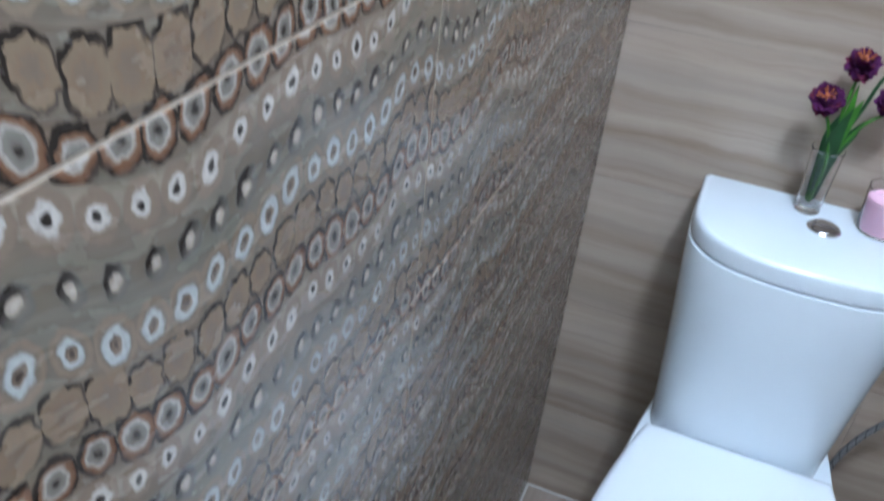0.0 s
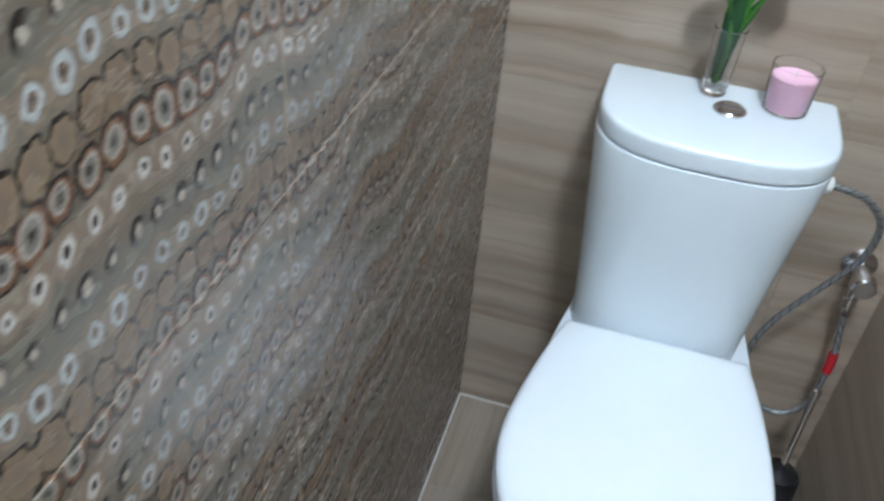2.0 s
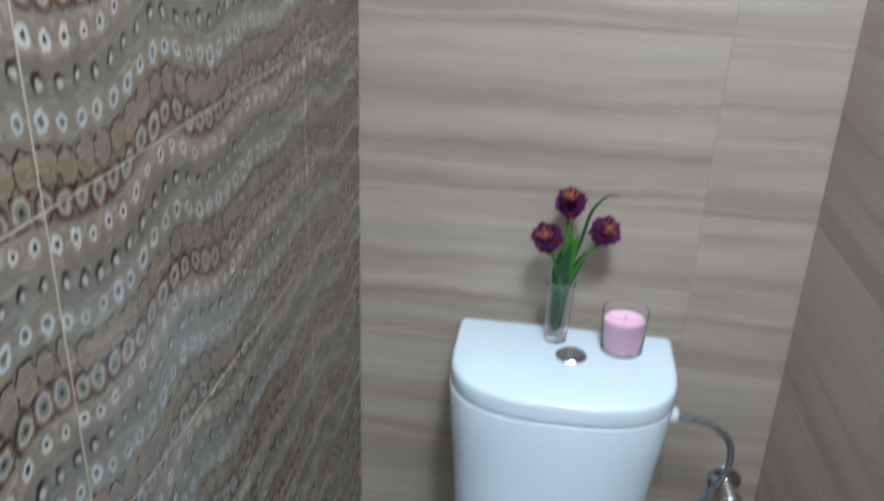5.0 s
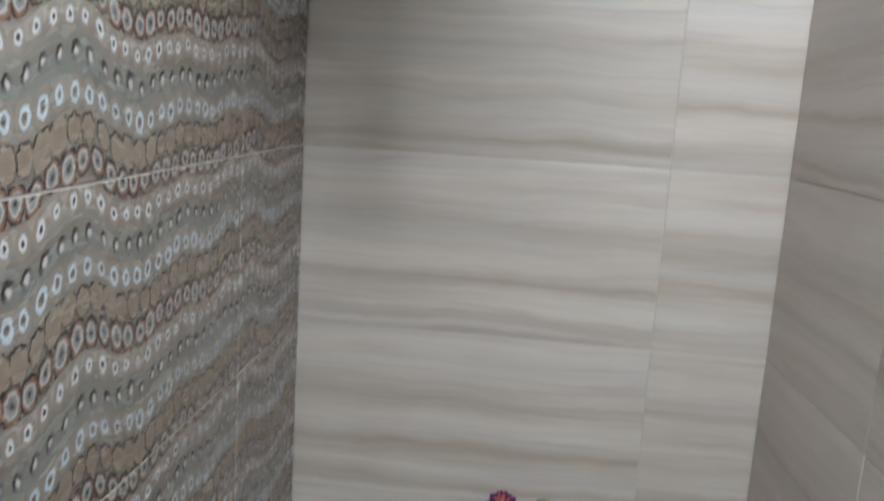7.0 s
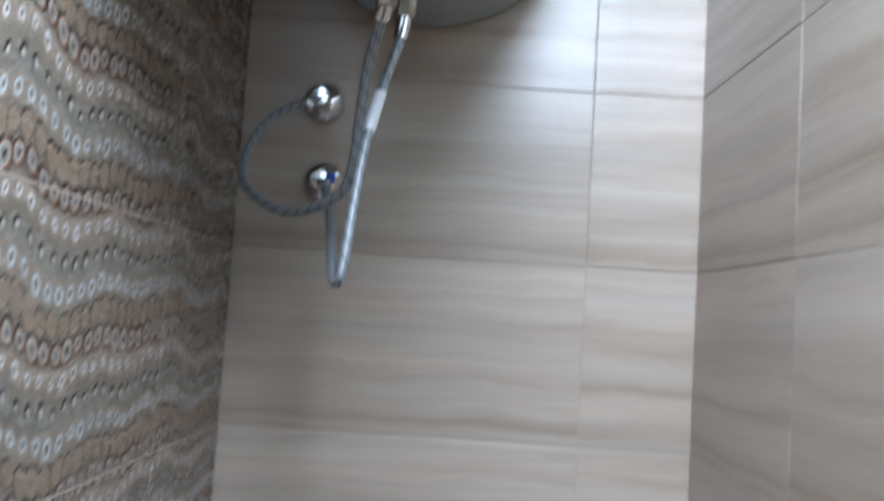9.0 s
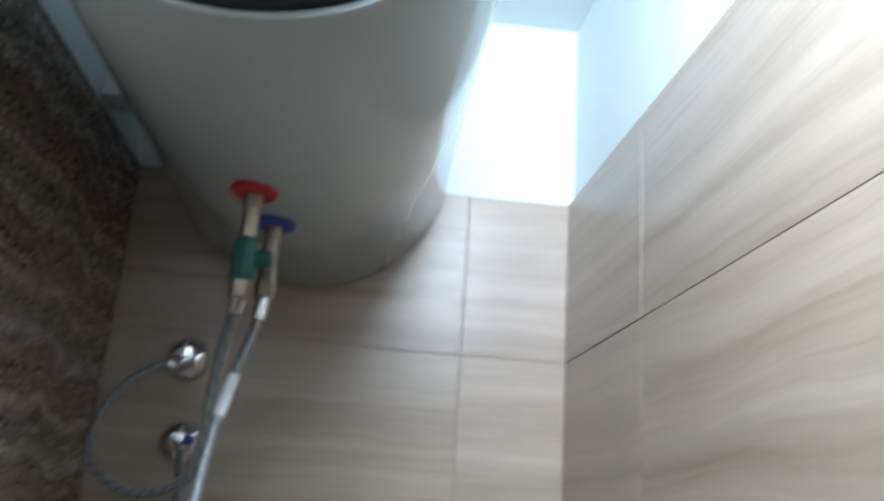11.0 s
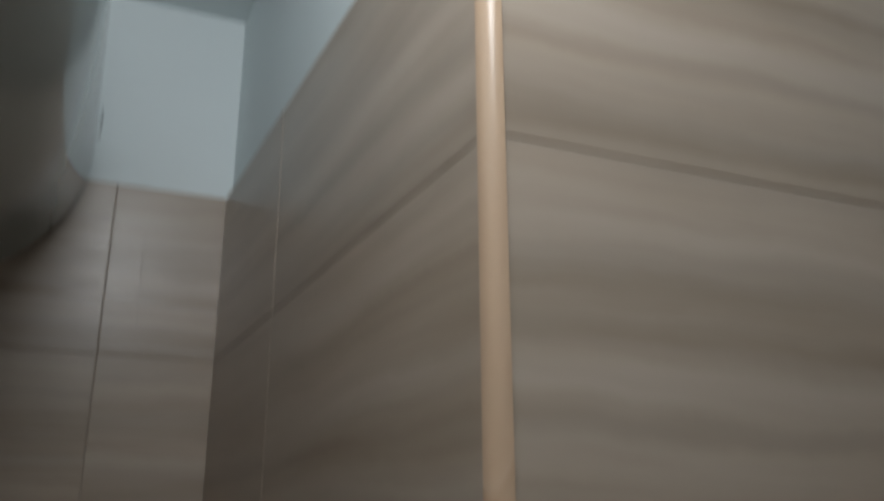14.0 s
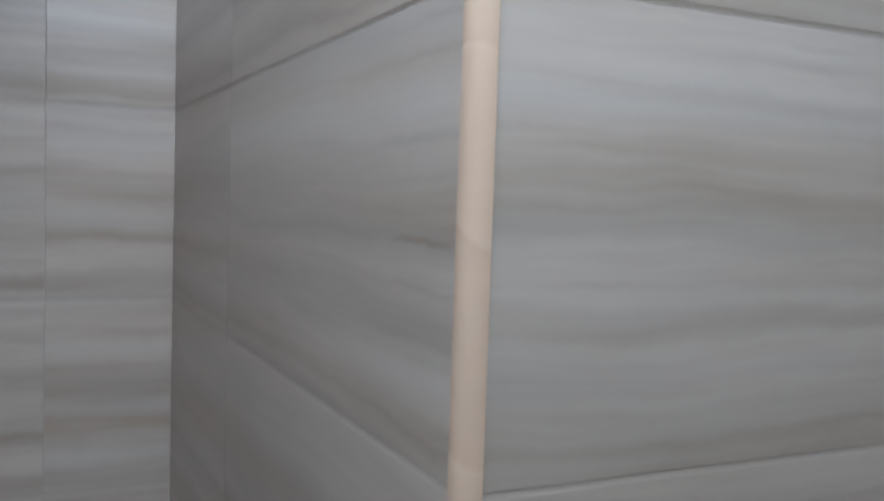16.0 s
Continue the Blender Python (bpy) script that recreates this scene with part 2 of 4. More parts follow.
    rings = {
        4: (d, [(0.0, (0.02, 0.016, 0.014)), (0.065, (0.03, 0.025, 0.022)), (0.095, (0.62, 0.60, 0.57)), (0.18, (0.56, 0.54, 0.51)),
                (0.225, (0.25, 0.20, 0.15)), (0.36, (0.245, 0.19, 0.145)), (0.42, (0.2, 0.16, 0.13, 0))]),
        3: (d, [(0.0, (0.58, 0.52, 0.45)), (0.09, (0.46, 0.41, 0.35)), (0.14, (0.20, 0.185, 0.16)), (0.19, (0.17, 0.16, 0.14)),
                (0.25, (0.14, 0.145, 0.13)), (0.33, (0.14, 0.135, 0.125, 0))]),
        2: (d, [(0.0, (0.045, 0.032, 0.026)), (0.055, (0.08, 0.06, 0.05)), (0.075, (0.26, 0.20, 0.15)), (0.125, (0.28, 0.215, 0.16)), (0.15, (0.52, 0.56, 0.57)), (0.24, (0.45, 0.50, 0.52)),
                (0.285, (0.19, 0.165, 0.13)), (0.36, (0.265, 0.205, 0.15)), (0.42, (0.24, 0.19, 0.14)), (0.46, (0.2, 0.16, 0.13, 0))]),
        1: (lobes, [(0.0, (0.20, 0.155, 0.115)), (0.13, (0.215, 0.165, 0.12)), (0.17, (0.235, 0.165, 0.11)), (0.22, (0.235, 0.175, 0.12)), (0.375, (0.255, 0.195, 0.13)),
                    (0.40, (0.06, 0.045, 0.035)), (0.44, (0.05, 0.038, 0.03)), (0.46, (0.1, 0.08, 0.06, 0))]),
        0: (d, [(0.0, (0.02, 0.017, 0.015)), (0.06, (0.03, 0.026, 0.023)), (0.10, (0.16, 0.15, 0.13)), (0.17, (0.22, 0.21, 0.185)), (0.20, (0.22, 0.21, 0.19)),
                (0.235, (0.44, 0.42, 0.39)), (0.275, (0.36, 0.33, 0.29)), (0.31, (0.21, 0.115, 0.065)), (0.40, (0.15, 0.07, 0.036)), (0.435, (0.022, 0.016, 0.013)), (0.475, (0.025, 0.018, 0.015)), (0.50, (0.1, 0.08, 0.06, 0))]),
    }
    # dark crescents printed on one side of a ring: from, to, strength
    crescent = {4: (0.0, 0.10, 0.6), 3: (0.13, 0.27, 1.0), 2: (0.08, 0.14, 0.7), 1: (0.345, 0.48, 1.0), 0: (0.37, 0.50, 1.0)}
    c = ground
    lit = mth(nt, "MULTIPLY_ADD", mth(nt, "SUBTRACT", dv, du), 2.2, 0.5, clamp=True)
    worn = noise_tex(nt, xyz(nt, mth(nt, "MULTIPLY", ox, 330.0), 13.0, mth(nt, "MULTIPLY", v, 330.0)), 1, 3, 0.6)
    for k, (dist, stops) in rings.items():
        n = nt.nodes.new("ShaderNodeValToRGB")
        nt.links.new(dist, n.inputs[0])
        els = n.color_ramp.elements
        while len(els) < len(stops):
            els.new(0.5)
        for e, (p, cc) in zip(els, stops):
            e.position = p
            e.color = cc if len(cc) == 4 else (*cc, 1)
        ink = mix(nt, mth(nt, "MULTIPLY", mth(nt, "SUBTRACT", worn, 0.48, clamp=True), 3.0, clamp=True), n.outputs[0], mix(nt, 0.5, n.outputs[0], (0.17, 0.145, 0.12)))
        lo, hi, strong = crescent[k]
        arc_in = mth(nt, "COMPARE", dist, (lo + hi) / 2, (hi - lo) / 2)
        ink = mix(nt, mth(nt, "MULTIPLY", mth(nt, "MULTIPLY", lit, arc_in), strong), ink, (0.018, 0.014, 0.012))
        c = mix(nt, mth(nt, "MULTIPLY", on(k), n.outputs[1]), c, ink)
    c = mix(nt, 0.06, c, mix(nt, g2, (0.10, 0.085, 0.07), (0.34, 0.30, 0.26)))
    c = mix(nt, 1.0, c, (0.88, 0.835, 0.805), "MULTIPLY")
    nt.links.new(c, b.inputs["Base Color"])
    nt.links.new(mth(nt, "MULTIPLY_ADD", g2, 0.10, 0.22), b.inputs["Roughness"])
    bump(nt, wn, 0.04, 0.002, b)
    return m


def clear(name, tint=(1, 1, 1)):
    m, nt, b = material(name)
    b.inputs["Base Color"].default_value = (*tint, 1)
    b.inputs["Transmission Weight"].default_value = 1.0
    b.inputs["Roughness"].default_value = 0.03
    b.inputs["IOR"].default_value = 1.30
    return m


def braid(name):
    """Woven steel sleeve with dark tracer threads."""
    m, nt, b = material(name)
    uv = nt.nodes.new("ShaderNodeTexCoord").outputs["UV"]
    u, v, w = split(nt, uv)
    s = mth(nt, "SINE", mth(nt, "MULTIPLY_ADD", u, 900.0, mth(nt, "MULTIPLY", v, 25.13)))
    t = mth(nt, "SINE", mth(nt, "MULTIPLY_ADD", u, 900.0, mth(nt, "MULTIPLY", v, -25.13)))
    k = mth(nt, "MULTIPLY_ADD", mth(nt, "MULTIPLY", s, t), 0.5, 0.5)
    dash = mth(nt, "GREATER_THAN", mth(nt, "SINE", mth(nt, "MULTIPLY_ADD", u, 330.0, mth(nt, "MULTIPLY", v, 12.566))), 0.95)
    c = mix(nt, dash, mix(nt, k, (0.17, 0.175, 0.18), (0.36, 0.375, 0.39)), (0.04, 0.05, 0.055))
    nt.links.new(c, b.inputs["Base Color"])
    b.inputs["Metallic"].default_value = 0.6
    b.inputs["Roughness"].default_value = 0.5
    bump(nt, k, 0.5, 0.0006, b)
    return m


def paint(name, colour):
    """Rolled emulsion with faint roller marks."""
    m, nt, b = material(name)
    p = nt.nodes.new("ShaderNodeNewGeometry").outputs["Position"]
    n1 = noise_tex(nt, p, 260, 3)
    n2 = noise_tex(nt, p, 3.0, 3)
    lo = tuple(c * 0.96 for c in colour)
    nt.links.new(ramp(nt, n2, [(0.3, lo), (0.7, colour)]), b.inputs["Base Color"])
    b.inputs["Roughness"].default_value = 0.6
    bump(nt, n1, 0.12, 0.001, b)
    return m


BEIGE = beige_tile("beige_porcelain", (0.74, 0.71, 0.695))
FLOOR_TILE = beige_tile("floor_porcelain", (0.60, 0.585, 0.59), "y")
AGATE = agate_tile("agate_ceramic")
GROUT_CREAM = plain("cream_grout", (0.44, 0.365, 0.29), 0.8, vary=0.12, scale=160, relief=0.0006)
GROUT_GREY = plain("grey_brown_grout", (0.33, 0.275, 0.225), 0.85, vary=0.12, scale=160, relief=0.0006)
GROUT_PALE = plain("pale_floor_grout", (0.58, 0.56, 0.53), 0.8, vary=0.15, scale=120, relief=0.0006)
PAINT = paint("white_emulsion", (0.765, 0.825, 0.83))
CERAMIC = plain("white_vitreous_china", (0.72, 0.79, 0.84), 0.17, vary=0.015, scale=8, coat=0.3)
SEAT_PLASTIC = plain("white_seat_plastic", (0.76, 0.81, 0.86), 0.16, vary=0.012, scale=10)
CHROME = plain("chrome", (0.72, 0.72, 0.74), 0.12, 1.0, vary=0.05, scale=60)
BLACK = plain("black_plastic", (0.018, 0.018, 0.02), 0.35, vary=0.15, scale=60)
BRAID = braid("braided_steel")
ENAMEL = plain("white_enamel", (0.45, 0.505, 0.515), 0.10, vary=0.02, scale=6, coat=0.3)
COVER = plain("pearl_white_plastic", (0.42, 0.45, 0.475), 0.36, 0.35, vary=0.015, scale=20)
GREY_PLASTIC = plain("grey_plastic", (0.06, 0.063, 0.067), 0.4, vary=0.05, scale=40)
DARK_GAP = plain("dark_rubber", (0.02, 0.03, 0.035), 0.5, vary=0.1, scale=40)
SILVER = plain("silver_plastic", (0.36, 0.375, 0.39), 0.25, 0.4, vary=0.04, scale=40)
WINDOW = plain("teal_window", (0.12, 0.19, 0.20), 0.55, vary=0.1, scale=60)
# dark brown for the added unseen panels that soak up bounced light
BOUNCE_CUT = plain("bounce_cut_brown", (0.17, 0.135, 0.105), 0.3, vary=0.25, scale=30)
TRIM = plain("beige_vinyl", (0.50, 0.345, 0.235), 0.28, vary=0.04, scale=30)
WHITE_PLASTIC = plain("white_plastic", (0.72, 0.74, 0.73), 0.4, vary=0.02, scale=30)
RED = plain("red_plastic", (0.46, 0.012, 0.022), 0.4, vary=0.1, scale=60)
BLUE = plain("blue_plastic", (0.015, 0.05, 0.33), 0.4, vary=0.1, scale=60)
GREEN_VALVE = plain("green_valve_body", (0.01, 0.11, 0.085), 0.45, vary=0.2, scale=80)
BRASS = plain("brass", (0.36, 0.31, 0.25), 0.35, 1.0, vary=0.12, scale=80)
PAPER = plain("white_paper", (0.75, 0.76, 0.78), 0.7, vary=0.05, scale=120)
GLASS = clear("clear_glass")
WAX = plain("pink_wax", (0.93, 0.56, 0.71), 0.55, vary=0.05, scale=50)
WICK = plain("pale_wick", (0.65, 0.60, 0.55), 0.9, vary=0.1, scale=100)
PETAL = plain("purple_petal", (0.085, 0.004, 0.078), 0.85, vary=0.45, scale=140)
PETAL_RED = plain("wine_petal", (0.13, 0.008, 0.045), 0.85, vary=0.4, scale=140)
STAMEN = plain("orange_stamen", (0.42, 0.12, 0.045), 0.7, vary=0.3, scale=140)
LEAF = plain("green_blade", (0.040, 0.15, 0.012), 0.45, vary=0.45, scale=50)
LEAF_DARK = plain("dark_green_stem", (0.010, 0.055, 0.014), 0.45, vary=0.4, scale=60)
LAMP_WHITE = plain("lamp_housing", (0.8, 0.8, 0.8), 0.5, vary=0.02, scale=30)
INK = plain("dark_ink", (0.05, 0.05, 0.055), 0.6, vary=0.1, scale=90)

# ---- mesh helpers ----


def mesh_of(bm, name, mat, smooth=True):
    me = bpy.data.meshes.new(name)
    bmesh.ops.recalc_face_normals(bm, faces=bm.faces)
    bm.to_mesh(me)
    bm.free()
    if smooth:
        me.set_sharp_from_angle(angle=radians(38))
    me.materials.append(mat)
    return me


def part(name, bm, mat, parent=None, label="", smooth=True):
    ob = new(name, mesh_of(bm, name, mat, smooth))
    if smooth:
        for p in ob.data.polygons:
            p.use_smooth = True
    if parent:
        ob.parent = parent
        ob.matrix_parent_inverse = parent.matrix_world.inverted()
    if label:
        tagged(ob, label)
    return ob


def thing(name, at, label, category, group="", kind=""):
    ob = new(name)
    ob.empty_display_size = 0.05
    ob.location = at
    ob.matrix_world = Matrix.Translation(at)
    return tagged(ob, label, category, group, kind)


def box_bm(x0, x1, y0, y1, z0, z1, bevel=0.0, seg=2):
    bm = bmesh.new()
    bmesh.ops.create_cube(bm, size=1, matrix=Matrix.Translation(((x0 + x1) / 2, (y0 + y1) / 2, (z0 + z1) / 2)) @ Matrix.Diagonal((x1 - x0, y1 - y0, z1 - z0, 1)))
    if bevel:
        bmesh.ops.bevel(bm, geom=bm.edges[:], offset=bevel, segments=seg, affect="EDGES", profile=0.5)
    return bm


def loft_bm(rings, cap0=True, cap1=True):
    """Skin over closed rings of points, one after another."""
    bm = bmesh.new()
    rows = [[bm.verts.new(p) for p in ring] for ring in rings]
    n = len(rows[0])
    for a, b in zip(rows, rows[1:]):
        for i in range(n):
            bm.faces.new((a[i], a[(i + 1) % n], b[(i + 1) % n], b[i]))
    if cap0:
        bm.faces.new(rows[0])
    if cap1:
        bm.faces.new(rows[-1])
    return bm


def lathe_bm(profile, at=(0, 0, 0), n=40, axis="z"):
    """A turned body from (radius, height) pairs."""
    rings = []
    for r, h in profile:
        ring = []
        for i in range(n):
            a = 2 * math.pi * i / n
            p = (r * math.cos(a), r * math.sin(a), h)
            if axis == "y":
                p = (p[0], h, p[1])
            elif axis == "x":
                p = (h, p[0], p[1])
            ring.append((p[0] + at[0], p[1] + at[1], p[2] + at[2]))
        rings.append(ring)
    return loft_bm(rings, profile[0][0] > 1e-6, profile[-1][0] > 1e-6)


def smooth_line(points, steps=8):
    """Points of a curve that glides through the given ones."""
    pts = [Vector(p) for p in points]
    out = []
    for i in range(len(pts) - 1):
        p0, p1, p2, p3 = pts[max(i - 1, 0)], pts[i], pts[i + 1], pts[min(i + 2, len(pts) - 1)]
        for s in range(steps):
            t = s / steps
            out.append(0.5 * ((2 * p1) + (p2 - p0) * t + (2 * p0 - 5 * p1 + 4 * p2 - p3) * t * t + (3 * p1 - p0 - 3 * p2 + p3) * t ** 3))
    out.append(pts[-1])
    return out


def tube_bm(points, radius, n=12, taper=None):
    """A round tube along a line, with lengths along it kept as UV."""
    pts = [Vector(p) for p in points]
    bm = bmesh.new()
    uv = bm.loops.layers.uv.new("UVMap")
    rows, side, length, run = [], None, 0.0, []
    for i, p in enumerate(pts):
        d = (pts[min(i + 1, len(pts) - 1)] - pts[max(i - 1, 0)]).normalized()
        if side is None:
            side = d.orthogonal().normalized()
        side = (side - d * side.dot(d)).normalized()
        up = d.cross(side)
        if i:
            length += (p - pts[i - 1]).length
        run.append(length)
        r = radius * (taper(i / (len(pts) - 1)) if taper else 1)
        rows.append([bm.verts.new(p + (side * math.cos(2 * math.pi * k / n) + up * math.sin(2 * math.pi * k / n)) * r) for k in range(n)])
    for i in range(len(rows) - 1):
        for k in range(n):
            f = bm.faces.new((rows[i][k], rows[i][(k + 1) % n], rows[i + 1][(k + 1) % n], rows[i + 1][k]))
            for lp, (a, c) in zip(f.loops, ((i, k), (i, k + 1), (i + 1, k + 1), (i + 1, k))):
                lp[uv].uv = (run[a], c / n)
    bm.faces.new(rows[0][::-1])
    bm.faces.new(rows[-1])
    return bm


# ---- setting: floor, ceiling, walls ----
def structure(name, bm, mat, label, category="wall"):
    return tagged(part(name, bm, mat, None, "", False), label, category, kind="structure")


floor = structure("floor", box_bm(-0.15, FAR + 0.15, SOUTH - 0.15, 0.15, -0.12, -0.0015), GROUT_PALE, "brown streaked porcelain tile floor with pale joints", "floor")
ceiling = structure("ceiling", box_bm(-0.15, FAR + 0.15, SOUTH - 0.15, 0.15, CEIL, CEIL + 0.12), PAINT, "plain white painted flat ceiling", "ceiling")
wall_west = structure("wall_west", box_bm(-0.15, -TILE, SOUTH - 0.15, 0.15, 0, CEIL), PAINT, "wall of glossy brown agate-patterned tiles below white paint")
wall_north = structure("wall_north", box_bm(-TILE, 0.80, TILE, 0.15, 0, CEIL), PAINT, "wall of beige streaked tiles below white paint")


def prism_bm(outline, z0, z1):
    return loft_bm([[(x, y, z0) for x, y in outline], [(x, y, z1) for x, y in outline]])


east_dir = Vector((EAST1 - EAST0, TRIM_Y, 0)).normalized()
east_in = Vector((-east_dir.y, east_dir.x, 0)) * -1
if east_in.x > 0:
    east_in = -east_in
e0 = Vector((EAST0, 0, 0)) - east_in * TILE
e1 = e0 + east_dir * 0.806
wall_east = structure("wall_east", prism_bm([(e0.x, TILE), (e1.x, RET_Y + TILE), (FAR + 0.15, RET_Y + TILE), (FAR + 0.15, 0.15), (0.80, 0.15), (0.80, TILE)], 0, CEIL), PAINT,
                      "projecting wall corner of beige tiles below white paint")
wall_south = structure("wall_south", box_bm(-TILE, FAR, SOUTH - 0.15, SOUTH, 0, CEIL), PAINT, "plain white painted wall")
wall_far = structure("wall_far", box_bm(FAR, FAR + 0.15, SOUTH - 0.15, RET_Y + TILE, 0, CEIL), PAINT, "plain white painted wall")
# added out of view: dark panels that keep bounced light off the heater's underside
part("tile_panel", box_bm(0.0, FAR - TILE, SOUTH, SOUTH + TILE, 0, TOP), BOUNCE_CUT, wall_south, "unseen dark brown panel added to cut bounced light", False)
part("tile_panel", box_bm(FAR - TILE, FAR, SOUTH + TILE, RET_Y, 0, TOP), BOUNCE_CUT, wall_far, "unseen dark brown panel added to cut bounced light", False)

# grout beds behind the tiles


def bed_of(name, bm, mat, wall, label):
    return part(name, bm, mat, wall, label, False)


bed_of("grout_bed", box_bm(-TILE - 0.001, -0.0007, SOUTH, 0.0085, 0, TOP - 0.0006), GROUT_CREAM, wall_west, "cream tile grout")
bed_of("grout_bed", box_bm(-0.0007, EAST0 + 0.004, 0.0010, TILE + 0.001, 0, TOP - 0.0006), GROUT_GREY, wall_north, "grey-brown tile grout")
g0, g1 = Vector((EAST0, 0, 0)) - east_in * 0.0009, Vector((EAST0, 0, 0)) - east_in * (TILE + 0.001)
g2, g3 = g1 + east_dir * 0.812, g0 + east_dir * 0.812
bed_of("grout_bed", prism_bm([(g0.x, g0.y + 0.003), (g3.x, g3.y), (g2.x, g2.y), (g1.x, g1.y + 0.003)], 0, TOP - 0.0006), GROUT_GREY, wall_east, "grey-brown tile grout")
bed_of("grout_bed", box_bm(EAST1 + 0.009, FAR, RET_Y + 0.0009, RET_Y + TILE + 0.001, 0, TOP - 0.0006), GROUT_GREY, wall_east, "grey-brown tile grout")

for nm, bm in (("floor_bead", box_bm(0.001, EAST0, -0.0045, 0.0005, -0.001, 0.0022, 0.0009, 1)), ("floor_bead", box_bm(-0.0005, 0.0035, SOUTH, -0.005, -0.001, 0.0018, 0.0007, 1))):
    part(nm, bm, GROUT_PALE, floor, "pale joint along the foot of the wall")

# ---- the toilet ----


def d_outline(w, back, front, cx, n=14, square=3.4):
    """A plan with a straight back and a bowed front with rounded corners."""
    pts = []
    h = w / 2
    mid = back + (front - back) * 0.35
    pts.append((cx + h * 0.97, back))
    pts.append((cx + h, back - 0.008))
    for i in range(2 * n + 1):
        a = math.pi * i / (2 * n)
        c, s = math.cos(a), math.sin(a)
        x = h * math.copysign(abs(c) ** (2 / square), c)
        y = (front - mid) * abs(s) ** (2 / square)
        bow = 1 - 0.10 * (x / h) ** 2
        pts.append((cx + x, mid + y * bow))
    pts.append((cx - h, back - 0.008))
    pts.append((cx - h * 0.97, back))
    return pts


def oval_outline(cx, y_back, y_front, w_back, w_max, n=30):
    """Plan of a toilet seat: narrow straight back, wide round front."""
    left = []
    for i in range(n + 1):
        t = i / n
        y = y_back + (y_front - y_back) * (1 - math.cos(t * math.pi / 2)) ** 0.8 if t < 1 else y_front
        f = (y - y_back) / (y_front - y_back)
        grow = w_back + (w_max - w_back) * min(1, f / 0.5) ** 0.9 * (2 - min(1, f / 0.5)) ** 0.5 if f < 0.5 else w_max
        rnd = 1.0 if f < 0.5 else math.sqrt(max(0.0, 1 - ((f - 0.5) / 0.5) ** 2.2))
        left.append((grow * rnd / 2, y))
    skew = [cx + 0.024 * (y + 0.207) for h, y in left]
    ring = [(c - h, y) for c, (h, y) in zip(skew, left)] + [(c + h, y) for c, (h, y) in reversed(list(zip(skew, left))[:-1])]
    return ring


TX = 0.3215
toilet = thing("toilet", (TX, -0.35, 0), "white ceramic close-coupled toilet with closed seat, against the tiled wall", "toilet")


def ring_at(outline, z, grow=0.0, centre=None):
    c = centre or (sum(p[0] for p in outline) / len(outline), sum(p[1] for p in outline) / len(outline))
    out = []
    for x, y in outline:
        v = Vector((x - c[0], y - c[1]))
        k = 1 + grow / max(v.length, 1e-6)
        out.append((c[0] + v.x * k, c[1] + v.y * k, z))
    return out


# tank, narrower below, with a soft lower edge
tank_rings = []
for z, w, f, g in ((0.400, 0.256, -0.200, -0.006), (0.405, 0.258, -0.204, -0.001), (0.415, 0.259, -0.204, 0), (0.44, 0.262, -0.204, 0), (0.55, 0.280, -0.213, 0), (0.66, 0.300, -0.2255, 0), (0.7505, 0.316, -0.238, 0), (0.7525, 0.316, -0.238, -0.0006), (0.7535, 0.316, -0.238, -0.0022), (0.7538, 0.316, -0.238, -0.016), (0.7575, 0.316, -0.238, -0.016)):
    tank_rings.append(ring_at(d_outline(w, -0.028, f, TX - 0.012 * (0.757 - z), square=3.4 + 1.8 * (0.757 - z) / 0.357), z, g))
tank = part("tank", loft_bm(tank_rings), CERAMIC, toilet)
lid_rings = []
for z, g in ((0.7564, -0.018), (0.7564, -0.0016), (0.7575, -0.0004), (0.760, 0.0), (0.772, 0.0), (0.7795, -0.0003), (0.7830, -0.0018), (0.7852, -0.0045), (0.786, -0.009)):
    lid_rings.append(ring_at(d_outline(0.316, -0.024, -0.238, TX + 0.001), z, g))
tank_lid = part("tank_lid", loft_bm(lid_rings), CERAMIC, toilet)
button = part("flush_button", lathe_bm([(0.0225, 0.784), (0.0225, 0.7885), (0.0205, 0.7905), (0.0185, 0.7905), (0.0180, 0.7895), (0, 0.7895)], (0.333, -0.112, 0), 32), CHROME, toilet, "round chrome double flush button")
part("button_half", loft_bm([[(0.333 + 0.017 * math.cos(a), -0.1105 + 0.017 * math.sin(a), z) for a in [math.pi * i / 12 for i in range(13)]] for z in (0.789, 0.7922)]), CHROME, button)
part("button_half", loft_bm([[(0.333 + 0.017 * math.cos(a), -0.1135 + 0.017 * math.sin(a), z) for a in [math.pi + math.pi * i / 12 for i in range(13)]] for z in (0.789, 0.7915)]), CHROME, button)

seat_plan = oval_outline(TX + 0.001, -0.207, -0.655, 0.268, 0.350)
deck = d_outline(0.268, -0.06, -0.30, TX, square=6)
bowl_rings = []
for z, sx, yb, yf in ((0.0, 0.20, -0.09, -0.50), (0.015, 0.205, -0.088, -0.505), (0.05, 0.195, -0.09, -0.49), (0.14, 0.185, -0.085, -0.47), (0.22, 0.225, -0.075, -0.52), (0.29, 0.285, -0.066, -0.58),
                      (0.35, 0.325, -0.06, -0.625), (0.385, 0.338, -0.06, -0.64), (0.402, 0.340, -0.06, -0.643), (0.408, 0.334, -0.063, -0.638)):
    bowl_rings.append([(x, y, z) for x, y in oval_outline(TX + 0.001, yb, yf, sx * 0.77, sx * 0.965)])
part("bowl", loft_bm(bowl_rings), CERAMIC, toilet)
part("tank_deck", loft_bm([ring_at(deck, 0.36, -0.02), ring_at(deck, 0.385), ring_at(deck, 0.396), ring_at(deck, 0.4005, -0.005)]), CERAMIC, toilet)
